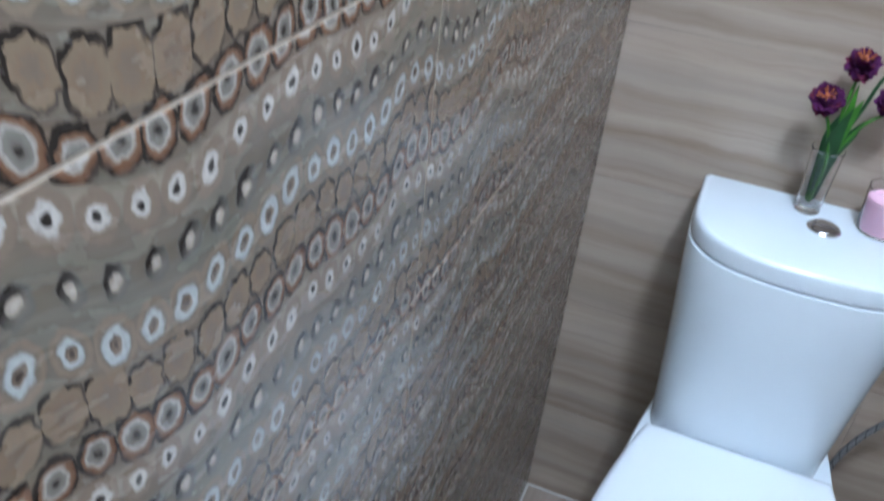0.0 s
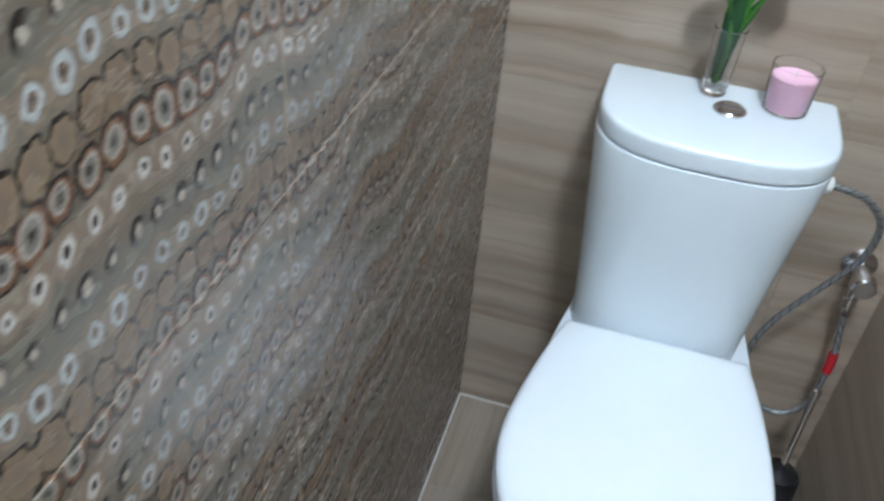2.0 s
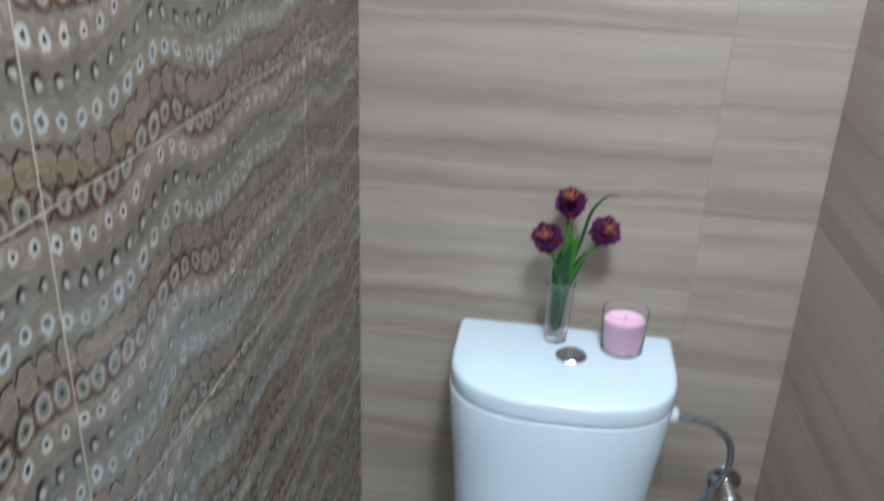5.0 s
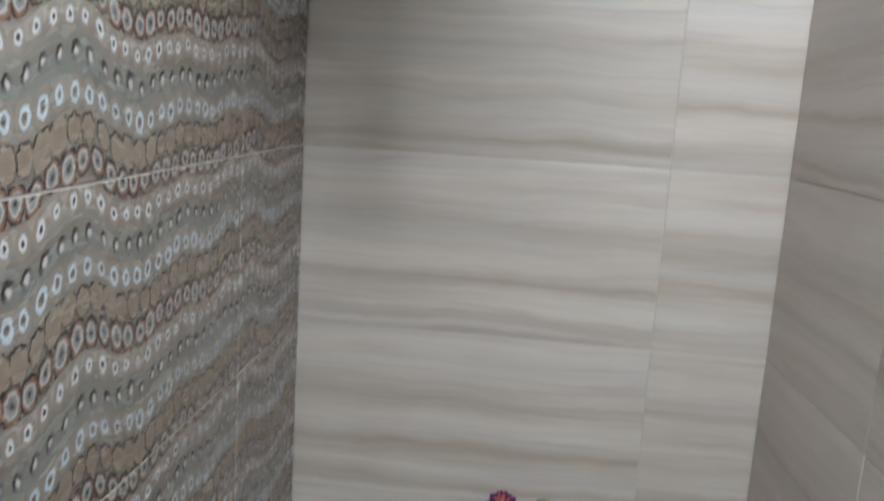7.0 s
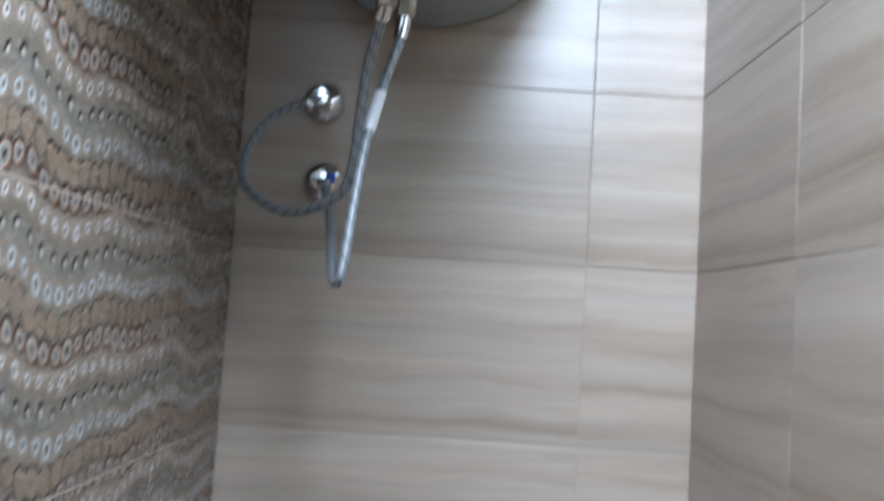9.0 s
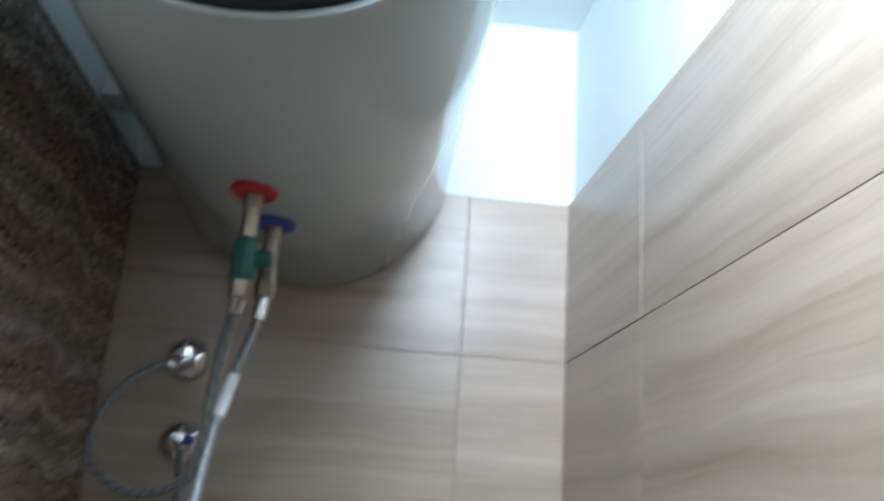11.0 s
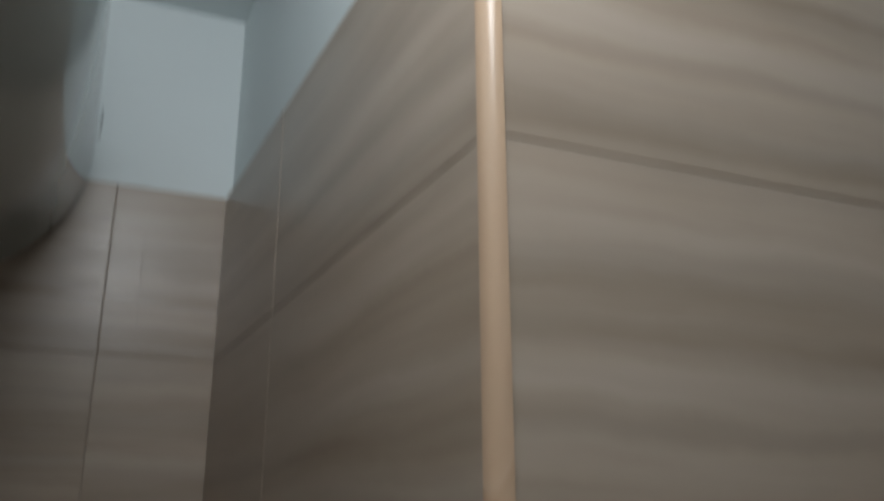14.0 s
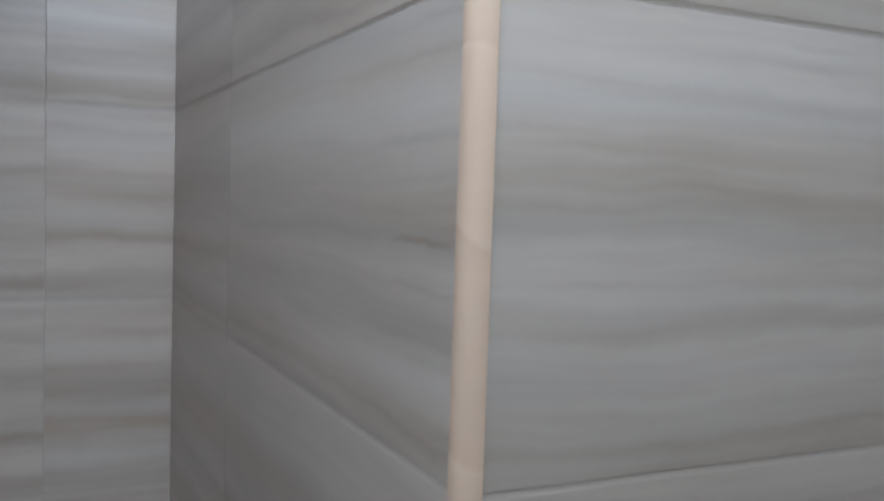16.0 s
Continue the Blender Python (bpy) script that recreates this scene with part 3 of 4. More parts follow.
seat = part("seat", loft_bm([ring_at(seat_plan, z, g) for z, g in ((0.4095, -0.012), (0.411, 0.0), (0.415, 0.003), (0.422, 0.003), (0.426, 0.0005), (0.4275, -0.006))]), SEAT_PLASTIC, toilet)
cover = part("seat_cover", loft_bm([ring_at(seat_plan, z, g) for z, g in ((0.430, -0.012), (0.4305, -0.003), (0.433, 0.001), (0.440, 0.001), (0.4445, -0.002), (0.4475, -0.008), (0.4495, -0.02), (0.4505, -0.05), (0.451, -0.10))]), SEAT_PLASTIC, toilet)
for dx in (-0.075, 0.075):
    part("hinge", lathe_bm([(0.0, -0.02), (0.010, -0.02), (0.011, -0.017), (0.011, 0.017), (0.010, 0.02), (0, 0.02)], (TX + dx, -0.222, 0.428), 20, "x"), SEAT_PLASTIC, toilet)

# ---- things on the tank ----
vase = thing("flower_vase", (0.309, -0.067, 0.786), "slim clear glass vase standing on the tank lid", "vase")
part("glass_wall", lathe_bm([(0, 0.7867), (0.0150, 0.7867), (0.0168, 0.7880), (0.0172, 0.796), (0.0186, 0.83), (0.0212, 0.878), (0.0222, 0.8795), (0.0222, 0.8815), (0.0210, 0.8822), (0.0196, 0.878), (0.0171, 0.83), (0.0155, 0.800), (0.012, 0.7965), (0, 0.7955)], (0.309, -0.067, 0), 32), GLASS, vase)

bouquet = thing("flower_bunch", (0.309, -0.067, 0.80), "three artificial round purple flowers with green blades in a glass vase", "flowers")
heads = [(0.312, -0.060, 1.000), (0.364, -0.058, 0.960), (0.284, -0.078, 0.952)]
rng = random.Random(5)


def petal_bm(length, width, curl, lean):
    bm = bmesh.new()
    rows = []
    for i in range(7):
        t = i / 6
        w = width * (math.sin(math.pi * min(1, t * 0.82 + 0.13)) ** 0.7) * (1 if t < 0.95 else 0.55)
        out = lean * math.sin(t * math.pi * 0.85) + curl * t * t
        rows.append([bm.verts.new((w * s, out - 0.35 * abs(s) * w * 1.2, length * t)) for s in (-1, -0.5, 0, 0.5, 1)])
    for a, b in zip(rows, rows[1:]):
        for k in range(4):
            bm.faces.new((a[k], a[k + 1], b[k + 1], b[k]))
    return bm


def flower_head(at, tilt, turn, size):
    """A full round head of short petals in five whorls, with a tuft of stamens on top."""
    m = Matrix.Translation(at) @ Euler((tilt[0], tilt[1], turn)).to_matrix().to_4x4()
    head = part("flower_head", lathe_bm([(0.0, -0.016), (0.006, -0.0145), (0.0105, -0.009), (0.012, -0.003), (0.0105, 0.003), (0.006, 0.0085), (0, 0.010)], (0, 0, 0), 14), PETAL, bouquet, "round purple flower head with orange flecks")
    head.matrix_world = m
    for whorl, (count, fall, ln) in enumerate(((12, 118, 0.0190), (14, 95, 0.0210), (14, 72, 0.0215), (12, 50, 0.0215), (9, 28, 0.0210))):
        for i in range(count):
            a = 360 * (i + 0.5 * whorl) / count + rng.uniform(-8, 8)
            p = part("petal", petal_bm(ln * size * rng.uniform(0.9, 1.1), 0.0080 * size, 0.003 * rng.uniform(0.3, 1.4), 0.003), PETAL if rng.random() < 0.7 else PETAL_RED, head)
            p.matrix_parent_inverse = Matrix()
            p.matrix_basis = Matrix.Translation((0, 0, -0.004)) @ pose(0, 0, 0, -fall + rng.uniform(-9, 9), rng.uniform(-8, 8), a)
    tuft = part("stamen", lathe_bm([(0, -0.005), (0.003, -0.004), (0.0035, 0.011), (0.0025, 0.014), (0, 0.015)], (0, 0, 0), 10), STAMEN, head, "orange stamens")
    tuft.matrix_parent_inverse = Matrix()
    for i in range(9):
        a = 2 * math.pi * i / 9 + rng.uniform(-0.3, 0.3)
        r = 0.0095 * rng.uniform(0.6, 1.3)
        st = part("stamen", tube_bm([(0, 0, 0), (r * 0.6 * math.cos(a), r * 0.6 * math.sin(a), 0.012), (r * math.cos(a), r * math.sin(a), 0.0180)], 0.0011, 6), STAMEN, head)
        st.matrix_parent_inverse = Matrix()
    return head


for at, tilt, turn in zip(heads, ((0.50, -0.05), (0.75, 0.35), (0.85, -0.30)), (0.0, 0.0, 0.0)):
    flower_head(at, tilt, turn, 1.03)
for h, base in zip(heads, ((0.306, -0.066), (0.312, -0.064), (0.309, -0.071))):
    line = smooth_line([(base[0] - 0.002, base[1], 0.802), (base[0] + 0.002, base[1], 0.86), ((base[0] + h[0]) / 2, (base[1] + h[1]) / 2, (0.88 + h[2]) / 2), (h[0], h[1], h[2] - 0.016)], 6)
    part("stem", tube_bm(line, 0.0022, 8), LEAF, bouquet)


def blade_bm(points, width, fold=0.25):
    pts = smooth_line(points, 5)
    bm = bmesh.new()
    rows = []
    for i, p in enumerate(pts):
        t = i / (len(pts) - 1)
        d = (pts[min(i + 1, len(pts) - 1)] - pts[max(i - 1, 0)]).normalized()
        side = d.cross(Vector((0.25, -1, 0.2))).normalized()
        w = width * (0.18 + 0.82 * math.sin(math.pi * min(1, 0.06 + t * 0.86))) * (1 - t ** 4 * 0.97)
        nrm = side.cross(d)
        rows.append([bm.verts.new(p - side * w + nrm * w * fold), bm.verts.new(p), bm.verts.new(p + side * w + nrm * w * fold)])
    for a, b in zip(rows, rows[1:]):
        for k in range(2):
            bm.faces.new((a[k], a[k + 1], b[k + 1], b[k]))
    ret = bmesh.ops.extrude_face_region(bm, geom=bm.faces[:])
    bmesh.ops.translate(bm, verts=[v for v in ret["geom"] if isinstance(v, bmesh.types.BMVert)], vec=(0, 0.0006, 0.0003))
    return bm


blades = [
    ([(0.306, -0.067, 0.806), (0.308, -0.068, 0.87), (0.318, -0.066, 0.92), (0.328, -0.064, 0.955)], 0.0075, LEAF),
    ([(0.310, -0.069, 0.806), (0.309, -0.071, 0.87), (0.311, -0.073, 0.91), (0.319, -0.074, 0.945)], 0.0080, LEAF_DARK),
    ([(0.304, -0.065, 0.806), (0.305, -0.068, 0.87), (0.302, -0.072, 0.905), (0.306, -0.075, 0.935)], 0.0070, LEAF_DARK),
    ([(0.311, -0.065, 0.806), (0.315, -0.063, 0.87), (0.330, -0.058, 0.905), (0.340, -0.055, 0.925)], 0.0060, LEAF_DARK),
    ([(0.308, -0.063, 0.806), (0.316, -0.060, 0.88), (0.331, -0.056, 0.94), (0.342, -0.054, 0.985), (0.360, -0.053, 1.008), (0.378, -0.054, 1.012)], 0.0028, LEAF_DARK),
    ([(0.309, -0.066, 0.806), (0.311, -0.065, 0.88), (0.316, -0.063, 0.93), (0.316, -0.062, 0.975)], 0.0055, LEAF),
]
for pts, w, mat in blades:
    part("blade", blade_bm(pts, w * 1.35 if w > 0.004 else w), mat, bouquet)

candle = thing("candle_jar", (0.404, -0.076, 0.786), "pink candle in a short clear glass on the tank lid", "candle")
CX, CY = 0.404, -0.076
part("glass_cup", lathe_bm([(0, 0.7867), (0.028, 0.7867), (0.0305, 0.7885), (0.0305, 0.80), (0.0328, 0.850), (0.0321, 0.8508), (0.0314, 0.850), (0.0291, 0.800), (0.027, 0.7895), (0, 0.789)], (CX, CY, 0), 40), GLASS, candle)
part("wax", lathe_bm([(0, 0.7893), (0.0266, 0.7898), (0.0288, 0.800), (0.0304, 0.834), (0.0292, 0.8350), (0.02, 0.8335), (0.006, 0.8325), (0, 0.8323)], (CX, CY, 0), 40), WAX, candle, "pink candle wax")
part("wick", tube_bm([(CX, CY, 0.831), (CX + 0.0005, CY, 0.838), (CX + 0.002, CY, 0.843)], 0.0009, 6), WICK, candle)

# ---- water supply by the toilet ----
valve = thing("angle_valve", (0.602, -0.04, 0.514), "chrome angle stop valve on the tiled wall", "valve")
part("wall_flange", lathe_bm([(0, 0.0), (0.027, 0.0), (0.026, -0.004), (0.019, -0.009), (0.011, -0.011), (0.011, -0.02), (0, -0.02)], (0.602, -0.0005, 0.524), 28, "y"), CHROME, valve)
part("valve_body", lathe_bm([(0, -0.012), (0.011, -0.012), (0.012, -0.016), (0.012, -0.05), (0.010, -0.054), (0, -0.054)], (0.602, 0, 0.524), 20, "y"), CHROME, valve)
part("valve_knob", lathe_bm([(0, -0.052), (0.018, -0.053), (0.020, -0.056), (0.0185, -0.070), (0.015, -0.073), (0, -0.073)], (0.602, 0, 0.524), 14, "y"), CHROME, valve)
part("valve_outlet", lathe_bm([(0, 0.465), (0.0105, 0.465), (0.0115, 0.468), (0.0115, 0.482), (0.008, 0.484), (0.008, 0.514), (0, 0.514)], (0.602, -0.036, 0), 18), CHROME, valve)

hose_pts = [(0.486, -0.112, 0.708), (0.508, -0.110, 0.705), (0.546, -0.100, 0.690), (0.580, -0.082, 0.645), (0.580, -0.072, 0.578), (0.542, -0.068, 0.503), (0.498, -0.070, 0.425),
            (0.478, -0.078, 0.350), (0.492, -0.080, 0.282), (0.550, -0.080, 0.245), (0.590, -0.078, 0.266), (0.606, -0.068, 0.312), (0.610, -0.052, 0.380), (0.605, -0.040, 0.430), (0.602, -0.036, 0.468)]
tank_hose = thing("tank_hose", (0.58, -0.08, 0.60), "braided steel water hose looping from the tank to the wall valve", "hose")
part("sleeve", tube_bm(smooth_line(hose_pts, 8), 0.0050, 12), BRAID, tank_hose)
part("hose_nut", lathe_bm([(0, 0.449), (0.0085, 0.449), (0.0095, 0.453), (0.0095, 0.469), (0, 0.469)], (0.6025, -0.037, 0), 8), CHROME, tank_hose)
part("hose_nut", lathe_bm([(0, 0.468), (0.0115, 0.468), (0.0125, 0.471), (0.0125, 0.489), (0.010, 0.492), (0, 0.492)], (0, -0.112, 0.708), 10, "x"), WHITE_PLASTIC, tank_hose)
tag_line = smooth_line([(0.6090, -0.0605, 0.342), (0.6105, -0.056, 0.360), (0.6100, -0.052, 0.378)], 4)
part("hose_tag", tube_bm(tag_line, 0.0078, 12), RED, tank_hose, "red paper tag")

brush = thing("toilet_brush", (0.605, -0.085, 0), "toilet brush with chrome handle in a black holder on the floor", "toilet brush")
part("holder", lathe_bm([(0, 0.0), (0.040, 0.0), (0.043, 0.004), (0.040, 0.05), (0.037, 0.105), (0.034, 0.110), (0.033, 0.105), (0.034, 0.02), (0, 0.018)], (0.605, -0.085, 0), 32), BLACK, brush)
part("holder_lid", lathe_bm([(0.0, 0.1215), (0.006, 0.121), (0.012, 0.118), (0.032, 0.113), (0.033, 0.109), (0, 0.108)], (0.605, -0.085, 0), 28), BLACK, brush)
part("handle", tube_bm([(0.605, -0.086, 0.115), (0.602, -0.091, 0.21), (0.5985, -0.096, 0.318)], 0.0062, 14), CHROME, brush)
part("handle_tip", lathe_bm([(0, 0.316), (0.0070, 0.317), (0.0076, 0.323), (0.0062, 0.331), (0, 0.333)], (0.5985, -0.096, 0), 16), CHROME, brush, "bright rounded chrome tip")

# ---- the water heater ----
HX, HZ, HR = 0.258, 2.260, 0.206
HF = -0.722
heater = thing("water_heater", (HX, -0.37, HZ), "white horizontal cylindrical electric water heater hung below the ceiling", "water heater")
part("body", lathe_bm([(0, -0.003), (HR - 0.006, -0.003), (HR - 0.002, -0.005), (HR, -0.009), (HR, HF + 0.006), (HR - 0.002, HF), (HR - 0.006, HF - 0.001), (HR - 0.006, HF + 0.012), (0, HF + 0.012)], (HX, 0, HZ), 96, "y"), ENAMEL, heater)
part("gasket", lathe_bm([(0, HF + 0.008), (HR - 0.007, HF + 0.008), (HR - 0.009, HF - 0.009), (0, HF - 0.009)], (HX, 0, HZ), 96, "y"), DARK_GAP, heater, "dark recessed gasket ring")
part("cover_band", lathe_bm([(0, HF - 0.008), (HR - 0.012, HF - 0.008), (HR - 0.0105, HF - 0.011), (HR - 0.0100, HF - 0.017), (HR - 0.013, HF - 0.024), (HR - 0.018, HF - 0.028), (0, HF - 0.028)], (HX, 0, HZ), 96, "y"), SILVER, heater, "silver-grey rounded band")


def face_y(r):
    return HF - 0.028 - 0.020 * (1 - (r / (HR - 0.018)) ** 2)


prof = [(HR - 0.018, HF - 0.0265)] + [((HR - 0.018) * math.sqrt(1 - i / 12) if i < 12 else 0, HF - 0.028 - 0.020 * i / 12) for i in range(13)]
front = part("front_cover", lathe_bm(prof, (HX, 0, HZ), 96, "y"), COVER, heater, "domed pearl white front cover")


def on_face(x, z, lift):
    r = math.hypot(x - HX, z - HZ)
    return (x, face_y(r) - lift, z)


def arc_band_bm(p0, p1, p2, width):
    """A strip that starts as a point and widens as it bends over the domed cover."""
    bm = bmesh.new()
    rows = []
    for i in range(41):
        t = i / 40
        x = (1 - t) ** 2 * p0[0] + 2 * t * (1 - t) * p1[0] + t * t * p2[0]
        z = (1 - t) ** 2 * p0[1] + 2 * t * (1 - t) * p1[1] + t * t * p2[1]
        dx = 2 * (1 - t) * (p1[0] - p0[0]) + 2 * t * (p2[0] - p1[0])
        dz = 2 * (1 - t) * (p1[1] - p0[1]) + 2 * t * (p2[1] - p1[1])
        ln = math.hypot(dx, dz)
        nx, nz = -dz / ln, dx / ln
        w = width * (0.04 + 0.96 * min(1, t * 2.2) ** 0.9)
        rows.append([bm.verts.new(on_face(x + nx * w * k, z + nz * w * k, h)) for k, h in ((-1, -0.0005), (-0.7, 0.0018), (0.7, 0.0018), (1, -0.0005))])
    for a, b in zip(rows, rows[1:]):
        for k in range(3):
            bm.faces.new((a[k], a[k + 1], b[k + 1], b[k]))
    return bm


part("swoosh", arc_band_bm((0.434, 2.217), (0.366, 2.228), (0.200, 2.165), 0.0052), GREY_PLASTIC, front, "curved grey decorative strip")
part("swoosh", arc_band_bm((0.430, 2.204), (0.360, 2.214), (0.245, 2.080), 0.0052), GREY_PLASTIC, front, "curved grey decorative strip")
dot = on_face(0.3690, 2.167, 0)
part("indicator_lamp", lathe_bm([(0, dot[1] - 0.0014), (0.0060, dot[1] - 0.0013), (0.0064, dot[1] - 0.0006), (0.0066, dot[1] + 0.005), (0, dot[1] + 0.005)], (dot[0], 0, dot[2]), 28, "y"), WINDOW, front, "round grey indicator window")
for k, (cz, hz) in enumerate(((2.258, 0.022),)):
    bm = bmesh.new()
    rows = []
    for i in range(13):
        z = cz - hz + 2 * hz * i / 12
        xo = HX + math.sqrt(max(0, (HR - 0.0100) ** 2 - (z - HZ) ** 2))
        w = 0.0018 * math.sin(math.pi * i / 12) + 0.0004
        rows.append([bm.verts.new((xo - 0.003 - w, HF - 0.0300, z)), bm.verts.new((xo - 0.003, HF - 0.0270, z)), bm.verts.new((xo + 0.0015, HF - 0.0200, z))])
    for a, b in zip(rows, rows[1:]):
        bm.faces.new((a[0], a[1], b[1], b[0]))
        bm.faces.new((a[1], a[2], b[2], b[1]))
    ret = bmesh.ops.extrude_face_region(bm, geom=bm.faces[:])
    bmesh.ops.translate(bm, verts=[v for v in ret["geom"] if isinstance(v, bmesh.types.BMVert)], vec=(0, 0.002, 0))
    part("red_badge", bm, RED, front, "red crescent badge")
# lifting lug on the side of the body
part("side_lug", loft_bm([[(HX + HR - 0.004 + dx, -0.555 + dy, 2.268 + dz) for dy, dz in [(0.014 * s * math.cos(a), 0.042 * s * math.sin(a)) for a in [2 * math.pi * i / 24 for i in range(24)]]] for dx, s in ((0, 1), (0.009, 1), (0.012, 0.93), (0.014, 0.75))]), ENAMEL, heater, "white oval lug")
for y in (-0.17, -0.56):
    part("wall_bracket", box_bm(-0.009, HX - HR + 0.02, y - 0.025, y + 0.025, HZ - 0.02, HZ + 0.14, 0.003), ENAMEL, heater)

# unions under the heater
for nm, x, y, col, lab in (("hot", 0.236, -0.392, RED, "red plastic collar"), ("cold", 0.247, -0.292, BLUE, "blue plastic collar")):
    zb = HZ - math.sqrt(HR ** 2 - (x - HX) ** 2)
    collar = part("collar", lathe_bm([(0, zb - 0.006), (0.022, zb - 0.006), (0.025, zb - 0.003), (0.024, zb + 0.001), (0, zb + 0.002)], (x, y, 0), 28), col, heater, lab)
    part("pipe_stub", lathe_bm([(0, zb - 0.052), (0.0085, zb - 0.052), (0.0085, zb - 0.02), (0.0105, zb - 0.018), (0.0105, zb - 0.004), (0, zb - 0.004)], (x, y, 0), 18), BRASS, collar)

safety = thing("safety_valve", (0.236, -0.392, 1.98), "dark green safety valve on the heater inlet pipe", "valve")
part("valve_body", lathe_bm([(0, 1.957), (0.011, 1.957), (0.0135, 1.962), (0.0135, 1.996), (0.011, 2.001), (0, 2.001)], (0.236, -0.392, 0), 8), GREEN_VALVE, safety)
part("side_port", lathe_bm([(0, 0.244), (0.009, 0.244), (0.009, 0.262), (0.006, 0.264), (0, 0.264)], (0, -0.392, 1.982), 14, "x"), GREEN_VALVE, safety)
part("union_nut", lathe_bm([(0, 1.938), (0.010, 1.938), (0.0115, 1.942), (0.0115, 1.957), (0, 1.957)], (0.236, -0.392, 0), 6), BRASS, safety)
cold_union = thing("hose_union", (0.247, -0.292, 1.98), "brass hose union below the heater", "union")
part("union_body", lathe_bm([(0, 1.965), (0.010, 1.965), (0.0115, 1.969), (0.0115, 1.985), (0.0095, 1.988), (0.0095, 2.002), (0, 2.002)], (0.247, -0.292, 0), 6), BRASS, cold_union)

for z, x, handle, nozzle in ((1.935, 0.115, None, (0.112, -0.078, 1.912)), (1.820, 0.123, BLUE, (0.138, -0.078, 1.808))):
    v = thing("wall_valve", (x, -0.03, z), "round chrome wall valve on beige tiles" + (" with a blue mark" if handle else ""), "valve", "heater valves")
    part("wall_flange", lathe_bm([(0, 0.0), (0.0310, 0.0), (0.0312, -0.003), (0.0290, -0.010), (0.0235, -0.017), (0.0160, -0.0215), (0.0125, -0.0225), (0, -0.0225)], (x, -0.0005, z), 40, "y"), CHROME, v)
    part("valve_body", lathe_bm([(0, -0.020), (0.0125, -0.020), (0.0140, -0.024), (0.0140, -0.036), (0.0120, -0.041), (0, -0.042)], (x, 0, z), 24, "y"), CHROME, v)
    mid = ((x + nozzle[0]) / 2 + (0.003 if handle else -0.003), -0.052, (z + nozzle[2]) / 2)
    part("outlet", tube_bm(smooth_line([(x, -0.032, z - 0.004), mid, nozzle], 5), 0.0080, 14), CHROME, v)
    if handle:
        part("cold_mark", box_bm(x + 0.010, x + 0.022, -0.047, -0.033, z - 0.004, z + 0.009, 0.002), BLUE, v, "blue plastic mark")

hose_a = [(0.112, -0.078, 1.912), (0.100, -0.085, 1.914), (0.066, -0.12, 1.880), (0.053, -0.17, 1.824), (0.067, -0.205, 1.780), (0.125, -0.245, 1.749), (0.186, -0.295, 1.762), (0.205, -0.318, 1.790),
          (0.212, -0.338, 1.838), (0.219, -0.360, 1.884), (0.231, -0.384, 1.925), (0.236, -0.392, 1.942)]
hose_b = [(0.138, -0.078, 1.808), (0.142, -0.095, 1.796), (0.167, -0.20, 1.748), (0.190, -0.315, 1.692), (0.199, -0.350, 1.672), (0.205, -0.362, 1.671), (0.209, -0.362, 1.690), (0.213, -0.352, 1.745), (0.219, -0.332, 1.817), (0.229, -0.314, 1.875), (0.243, -0.295, 1.935), (0.247, -0.292, 1.968)]
for pts, lab in ((hose_a, "braided steel hose looping from wall valve to water heater"), (hose_b, "braided steel hose hanging in a tight loop below the heater")):
    h = thing("heater_hose", pts[5], lab, "hose", "heater hoses")
    line = smooth_line(pts, 10)
    part("sleeve", tube_bm(line, 0.0057, 12), BRAID, h)
    part("crimp", tube_bm(line[:9], 0.0078, 12), CHROME, h)
    part("crimp", tube_bm(line[-10:], 0.0078, 12), CHROME, h)
    if pts is hose_b:
        part("paper_tag", tube_bm(smooth_line([(0.2207, -0.3285, 1.829), (0.2246, -0.3215, 1.852), (0.2288, -0.3145, 1.874)], 4), 0.0069, 14), PAPER, h, "white printed paper tag")

# ---- exhaust fan on the painted wall ----
FX0, FX1, FZ0, FZ1 = 0.817, 0.951, 2.285, 2.419
WY = RET_Y + TILE
fan = thing("exhaust_fan", ((FX0 + FX1) / 2, WY, (FZ0 + FZ1) / 2), "square white louvred exhaust fan on the painted wall", "exhaust fan")
FD = WY - 0.023
part("housing", box_bm(FX0, FX1, WY - 0.010, WY + 0.0, FZ0, FZ1, 0.004, 2), WHITE_PLASTIC, fan)
fr = bmesh.new()
inner = [(FX0 + 0.020, FZ0 + 0.022), (FX1 - 0.012, FZ0 + 0.022), (FX1 - 0.012, FZ1 - 0.015), (FX0 + 0.020, FZ1 - 0.015)]
outer = [(FX0 + 0.003, FZ0 + 0.003), (FX1 - 0.003, FZ0 + 0.003), (FX1 - 0.003, FZ1 - 0.003), (FX0 + 0.003, FZ1 - 0.003)]
back = [(FX0, FZ0), (FX1, FZ0), (FX1, FZ1), (FX0, FZ1)]
loops = [[fr.verts.new((x, y, z)) for x, z in ring] for ring, y in ((back, WY - 0.008), (back, WY - 0.016), (outer, FD), (inner, FD), (inner, WY - 0.011))]
for a, b in zip(loops, loops[1:]):
    for i in range(4):
        fr.faces.new((a[i], a[(i + 1) % 4], b[(i + 1) % 4], b[i]))
part("frame", fr, WHITE_PLASTIC, fan)
part("dark_recess", box_bm(FX0 + 0.020, FX1 - 0.012, WY - 0.0115, WY - 0.0102, FZ0 + 0.022, FZ1 - 0.015), SILVER, fan, "shadowed fan opening")
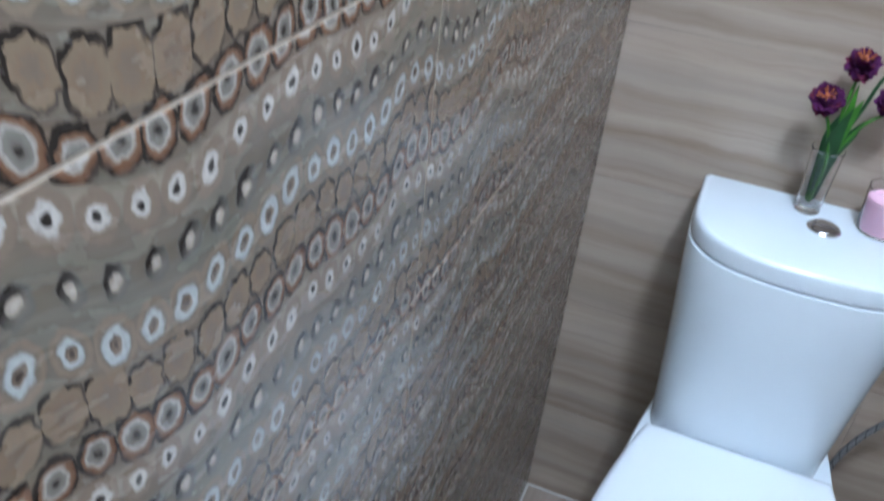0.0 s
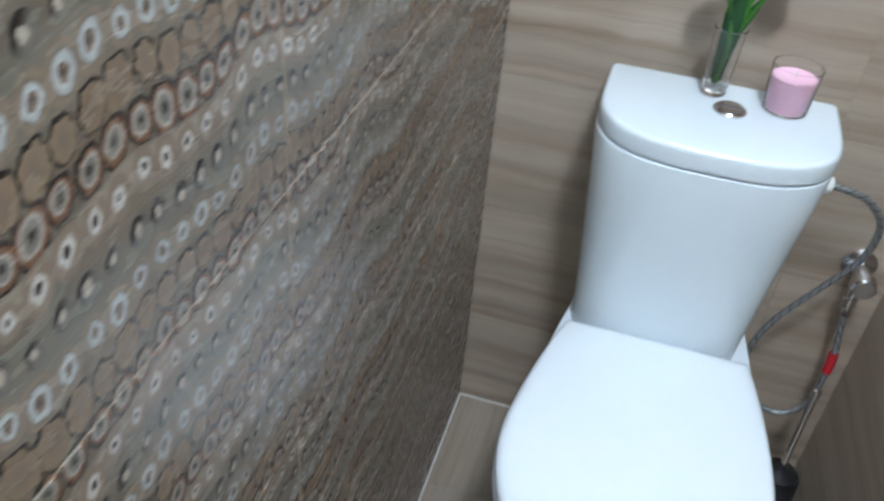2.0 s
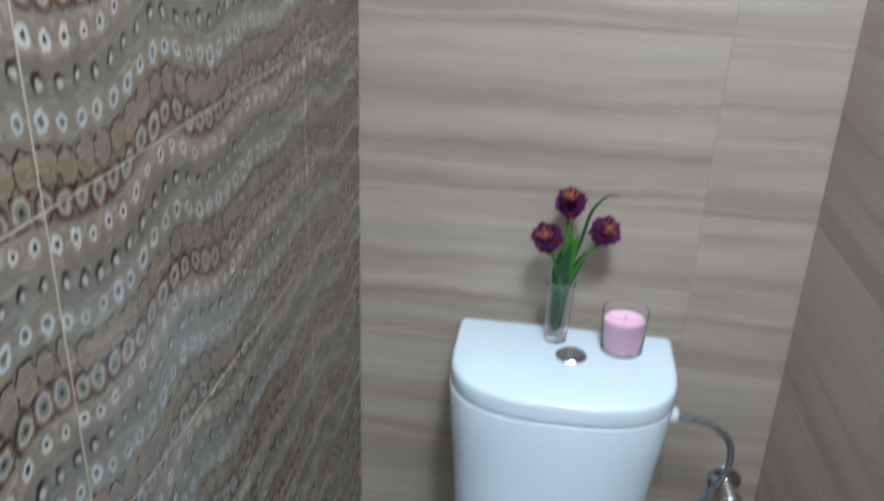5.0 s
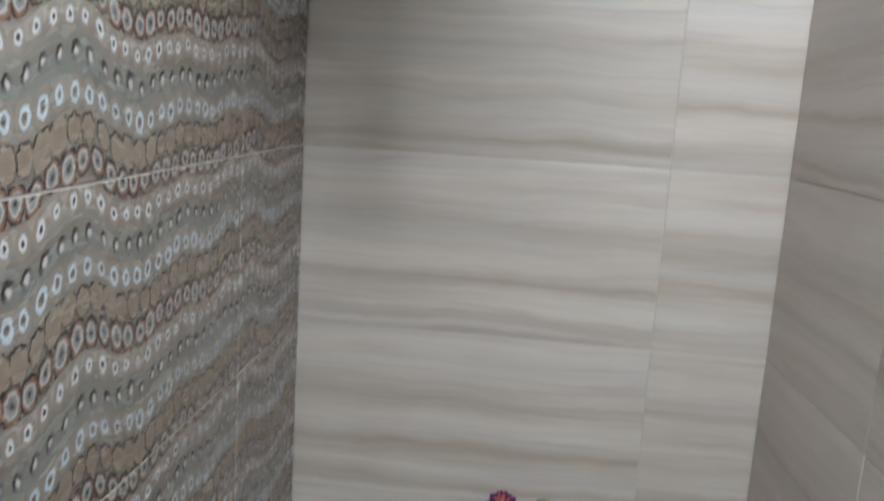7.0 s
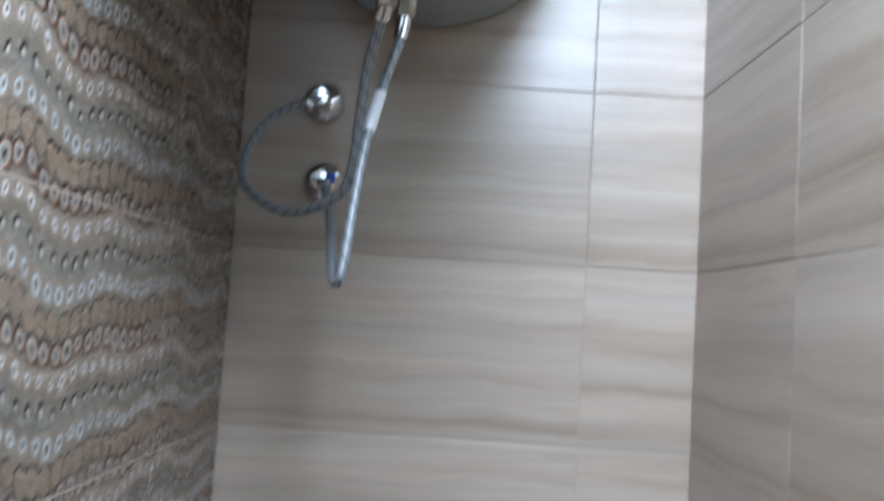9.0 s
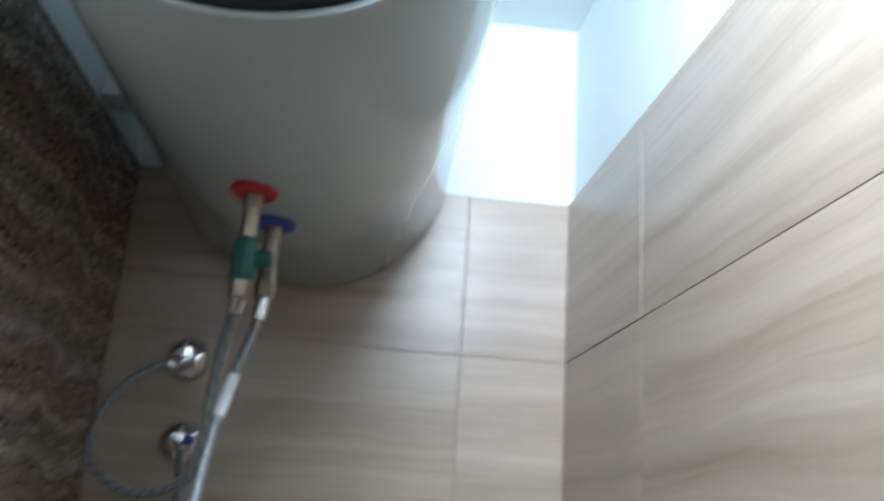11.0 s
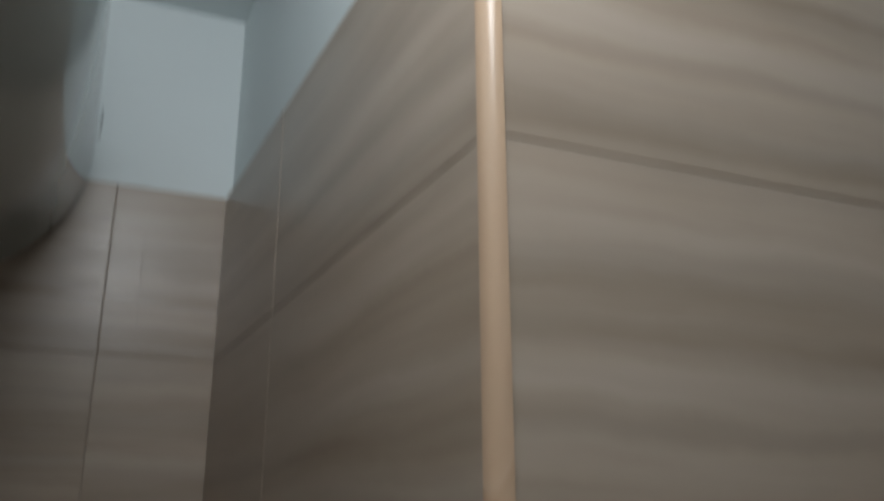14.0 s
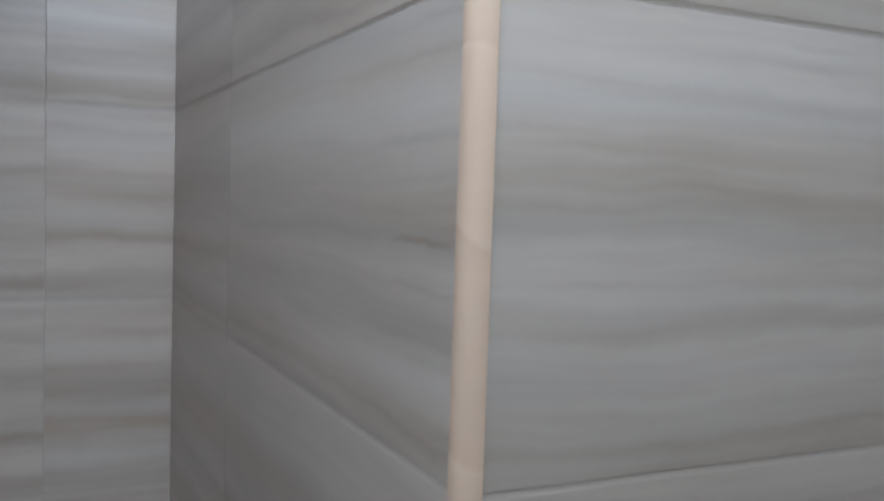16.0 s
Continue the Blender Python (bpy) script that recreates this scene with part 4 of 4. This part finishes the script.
part("motor_hub", lathe_bm([(0, WY - 0.0115), (0.047, WY - 0.0115), (0.045, WY - 0.0140), (0.020, WY - 0.0146), (0, WY - 0.0146)], ((FX0 + FX1) / 2, 0, (FZ0 + FZ1) / 2 + 0.008), 32, "y"), GREY_PLASTIC, fan, "round grey motor hub")
for i in range(11):
    z = FZ0 + 0.0255 + i * 0.0086
    sl = bmesh.new()
    pr = [(WY - 0.0140, z + 0.0030), (FD + 0.0005, z - 0.0012), (FD + 0.0006, z + 0.0024), (WY - 0.0140, z + 0.0052)]
    va = [[sl.verts.new((x, y, zz)) for y, zz in pr] for x in (FX0 + 0.019, FX1 - 0.011)]
    for k in range(4):
        sl.faces.new((va[0][k], va[0][(k + 1) % 4], va[1][(k + 1) % 4], va[1][k]))
    sl.faces.new(va[0]), sl.faces.new(va[1])
    part("louvre", sl, WHITE_PLASTIC, fan, smooth=False)
for i, w in enumerate((0.004, 0.003, 0.003, 0.005, 0.003)):
    x = FX1 - 0.042 + i * 0.0058
    part("mark_bar", box_bm(x, x + w, FD - 0.0004, FD + 0.001, FZ0 + 0.009, FZ0 + 0.0125), INK, fan, smooth=False)

# ---- the ceiling lamp ----
ceiling_lamp = thing("ceiling_lamp", (LAMP[0], LAMP[1], CEIL), "round white lamp base under the ceiling", "lamp")
part("base", lathe_bm([(0, CEIL), (0.072, CEIL), (0.072, CEIL - 0.006), (0.066, CEIL - 0.012), (0.058, CEIL - 0.014), (0, CEIL - 0.015)], (LAMP[0], LAMP[1], 0), 48), LAMP_WHITE, ceiling_lamp)
part("collar", lathe_bm([(0, CEIL - 0.014), (0.046, CEIL - 0.014), (0.044, CEIL - 0.020), (0, CEIL - 0.021)], (LAMP[0], LAMP[1], 0), 40), LAMP_WHITE, ceiling_lamp)

# ---- corner trim ----
arc = []
cx, cy = EAST1 + 0.0115, TRIM_Y + 0.0005
for i in range(9):
    a = math.pi + (math.pi / 2) * i / 8
    arc.append((cx + 0.0130 * math.cos(a), cy + 0.0130 * math.sin(a)))
arc += [(cx + 0.004, RET_Y + 0.0088), (EAST1 + 0.0065, TRIM_Y + 0.001)]
trim_rings = [[(x, y, (TOP + 0.001) * k / 24) for x, y in arc] for k in range(25)]
trim = structure("corner_trim", loft_bm(trim_rings), TRIM, "rounded beige vinyl trim on the outer tile corner", "trim")
for p in trim.data.polygons:
    p.use_smooth = True
trim.data.set_sharp_from_angle(angle=radians(35))

# ---- tiles, piece by piece ----
tile_cache = {}


def tile_mesh(w, h, mat):
    key = (round(w, 4), round(h, 4), mat.name)
    if key not in tile_cache:
        e, d = 0.0008, 0.0007
        bm = bmesh.new()
        a, c = w / 2, h / 2
        rings = [[(-a, TILE, -c), (a, TILE, -c), (a, TILE, c), (-a, TILE, c)],
                 [(-a, d, -c), (a, d, -c), (a, d, c), (-a, d, c)],
                 [(-a + e * 0.35, d * 0.3, -c + e * 0.35), (a - e * 0.35, d * 0.3, -c + e * 0.35), (a - e * 0.35, d * 0.3, c - e * 0.35), (-a + e * 0.35, d * 0.3, c - e * 0.35)],
                 [(-a + e, 0, -c + e), (a - e, 0, -c + e), (a - e, 0, c - e), (-a + e, 0, c - e)]]
        bm.free()
        bm = loft_bm(rings, False, True)
        tile_cache[key] = mesh_of(bm, "tile", mat, False)
    return tile_cache[key]


tilt_rng = random.Random(11)


def lay(wall, origin, u, n, cols, rows, mat, name="tile", gap=0.0010):
    """Lay tiles on a face: u runs along it, n points out of it; cols and rows are the joint lines."""
    u, n = Vector(u).normalized(), Vector(n).normalized()
    up = u.cross(-n)
    for a0, a1 in zip(cols, cols[1:]):
        for b0, b1 in zip(rows, rows[1:]):
            w, h = a1 - a0 - gap, b1 - b0 - gap
            ob = new(name, tile_mesh(w, h, mat))
            c = Vector(origin) + u * (a0 + a1) / 2 + up * (b0 + b1) / 2 + n * tilt_rng.uniform(-0.0002, 0.0002)
            m = Matrix((u, -n, up)).transposed().to_4x4()
            m.translation = c
            m = m @ pose(0, 0, 0, tilt_rng.uniform(-0.03, 0.03), 0, tilt_rng.uniform(-0.015, 0.015))
            ob.matrix_world = m
            ob.parent = wall
            ob.matrix_parent_inverse = wall.matrix_world.inverted()


courses = [0.0] + [Z0 + ROW * k for k in range(9)]
lay(wall_west, (0, SOUTH, 0), (0, 1, 0), (1, 0, 0), [0.0, 0.036, 0.538, 1.040, 1.541, 2.042, 2.30], courses, AGATE, gap=0.0019)
lay(wall_north, (0, 0, 0), (1, 0, 0), (0, -1, 0), [0.0, 0.5, EAST0 + 0.001], courses, BEIGE)
lay(wall_east, (EAST0, 0, 0), east_dir, east_in, [0.0, 0.322, 0.8105], courses, BEIGE, gap=0.0011)
lay(wall_east, (0, RET_Y, 0), (1, 0, 0), (0, -1, 0), [EAST1 + 0.011, EAST1 + 0.511, EAST1 + 0.961], courses, BEIGE)
lay(floor, (0, 0, 0), (1, 0, 0), (0, 0, 1), [0.0, 0.25, 0.50, 0.655], [-0.735, -0.235, 0.0], FLOOR_TILE)
lay(floor, (0, 0, 0), (1, 0, 0), (0, 0, 1), [0.0, 0.25, 0.50, 0.75, 1.0, 1.25, 1.5, FAR], [SOUTH, -1.735, -1.235, -0.82], FLOOR_TILE)

# ---- marks on the back wall ----
# short thin dark upright mark on the paint beside the heater
part("crack", loft_bm([[(0.4680, 0.0100, 2.345), (0.4686, 0.0100, 2.345), (0.4683, 0.0094, 2.345)], [(0.4668, 0.0100, 2.318), (0.4690, 0.0100, 2.318), (0.4679, 0.0092, 2.318)],
                       [(0.4664, 0.0100, 2.288), (0.4668, 0.0100, 2.288), (0.4666, 0.0095, 2.288)]]), DARK_GAP, wall_north, "short dark mark on the painted wall", False)
part("scuff", box_bm(0.5457, 0.5464, -0.00055, 0.0, 2.006, 2.147), GROUT_GREY, wall_north, "thin upright scratch on the tile", False)
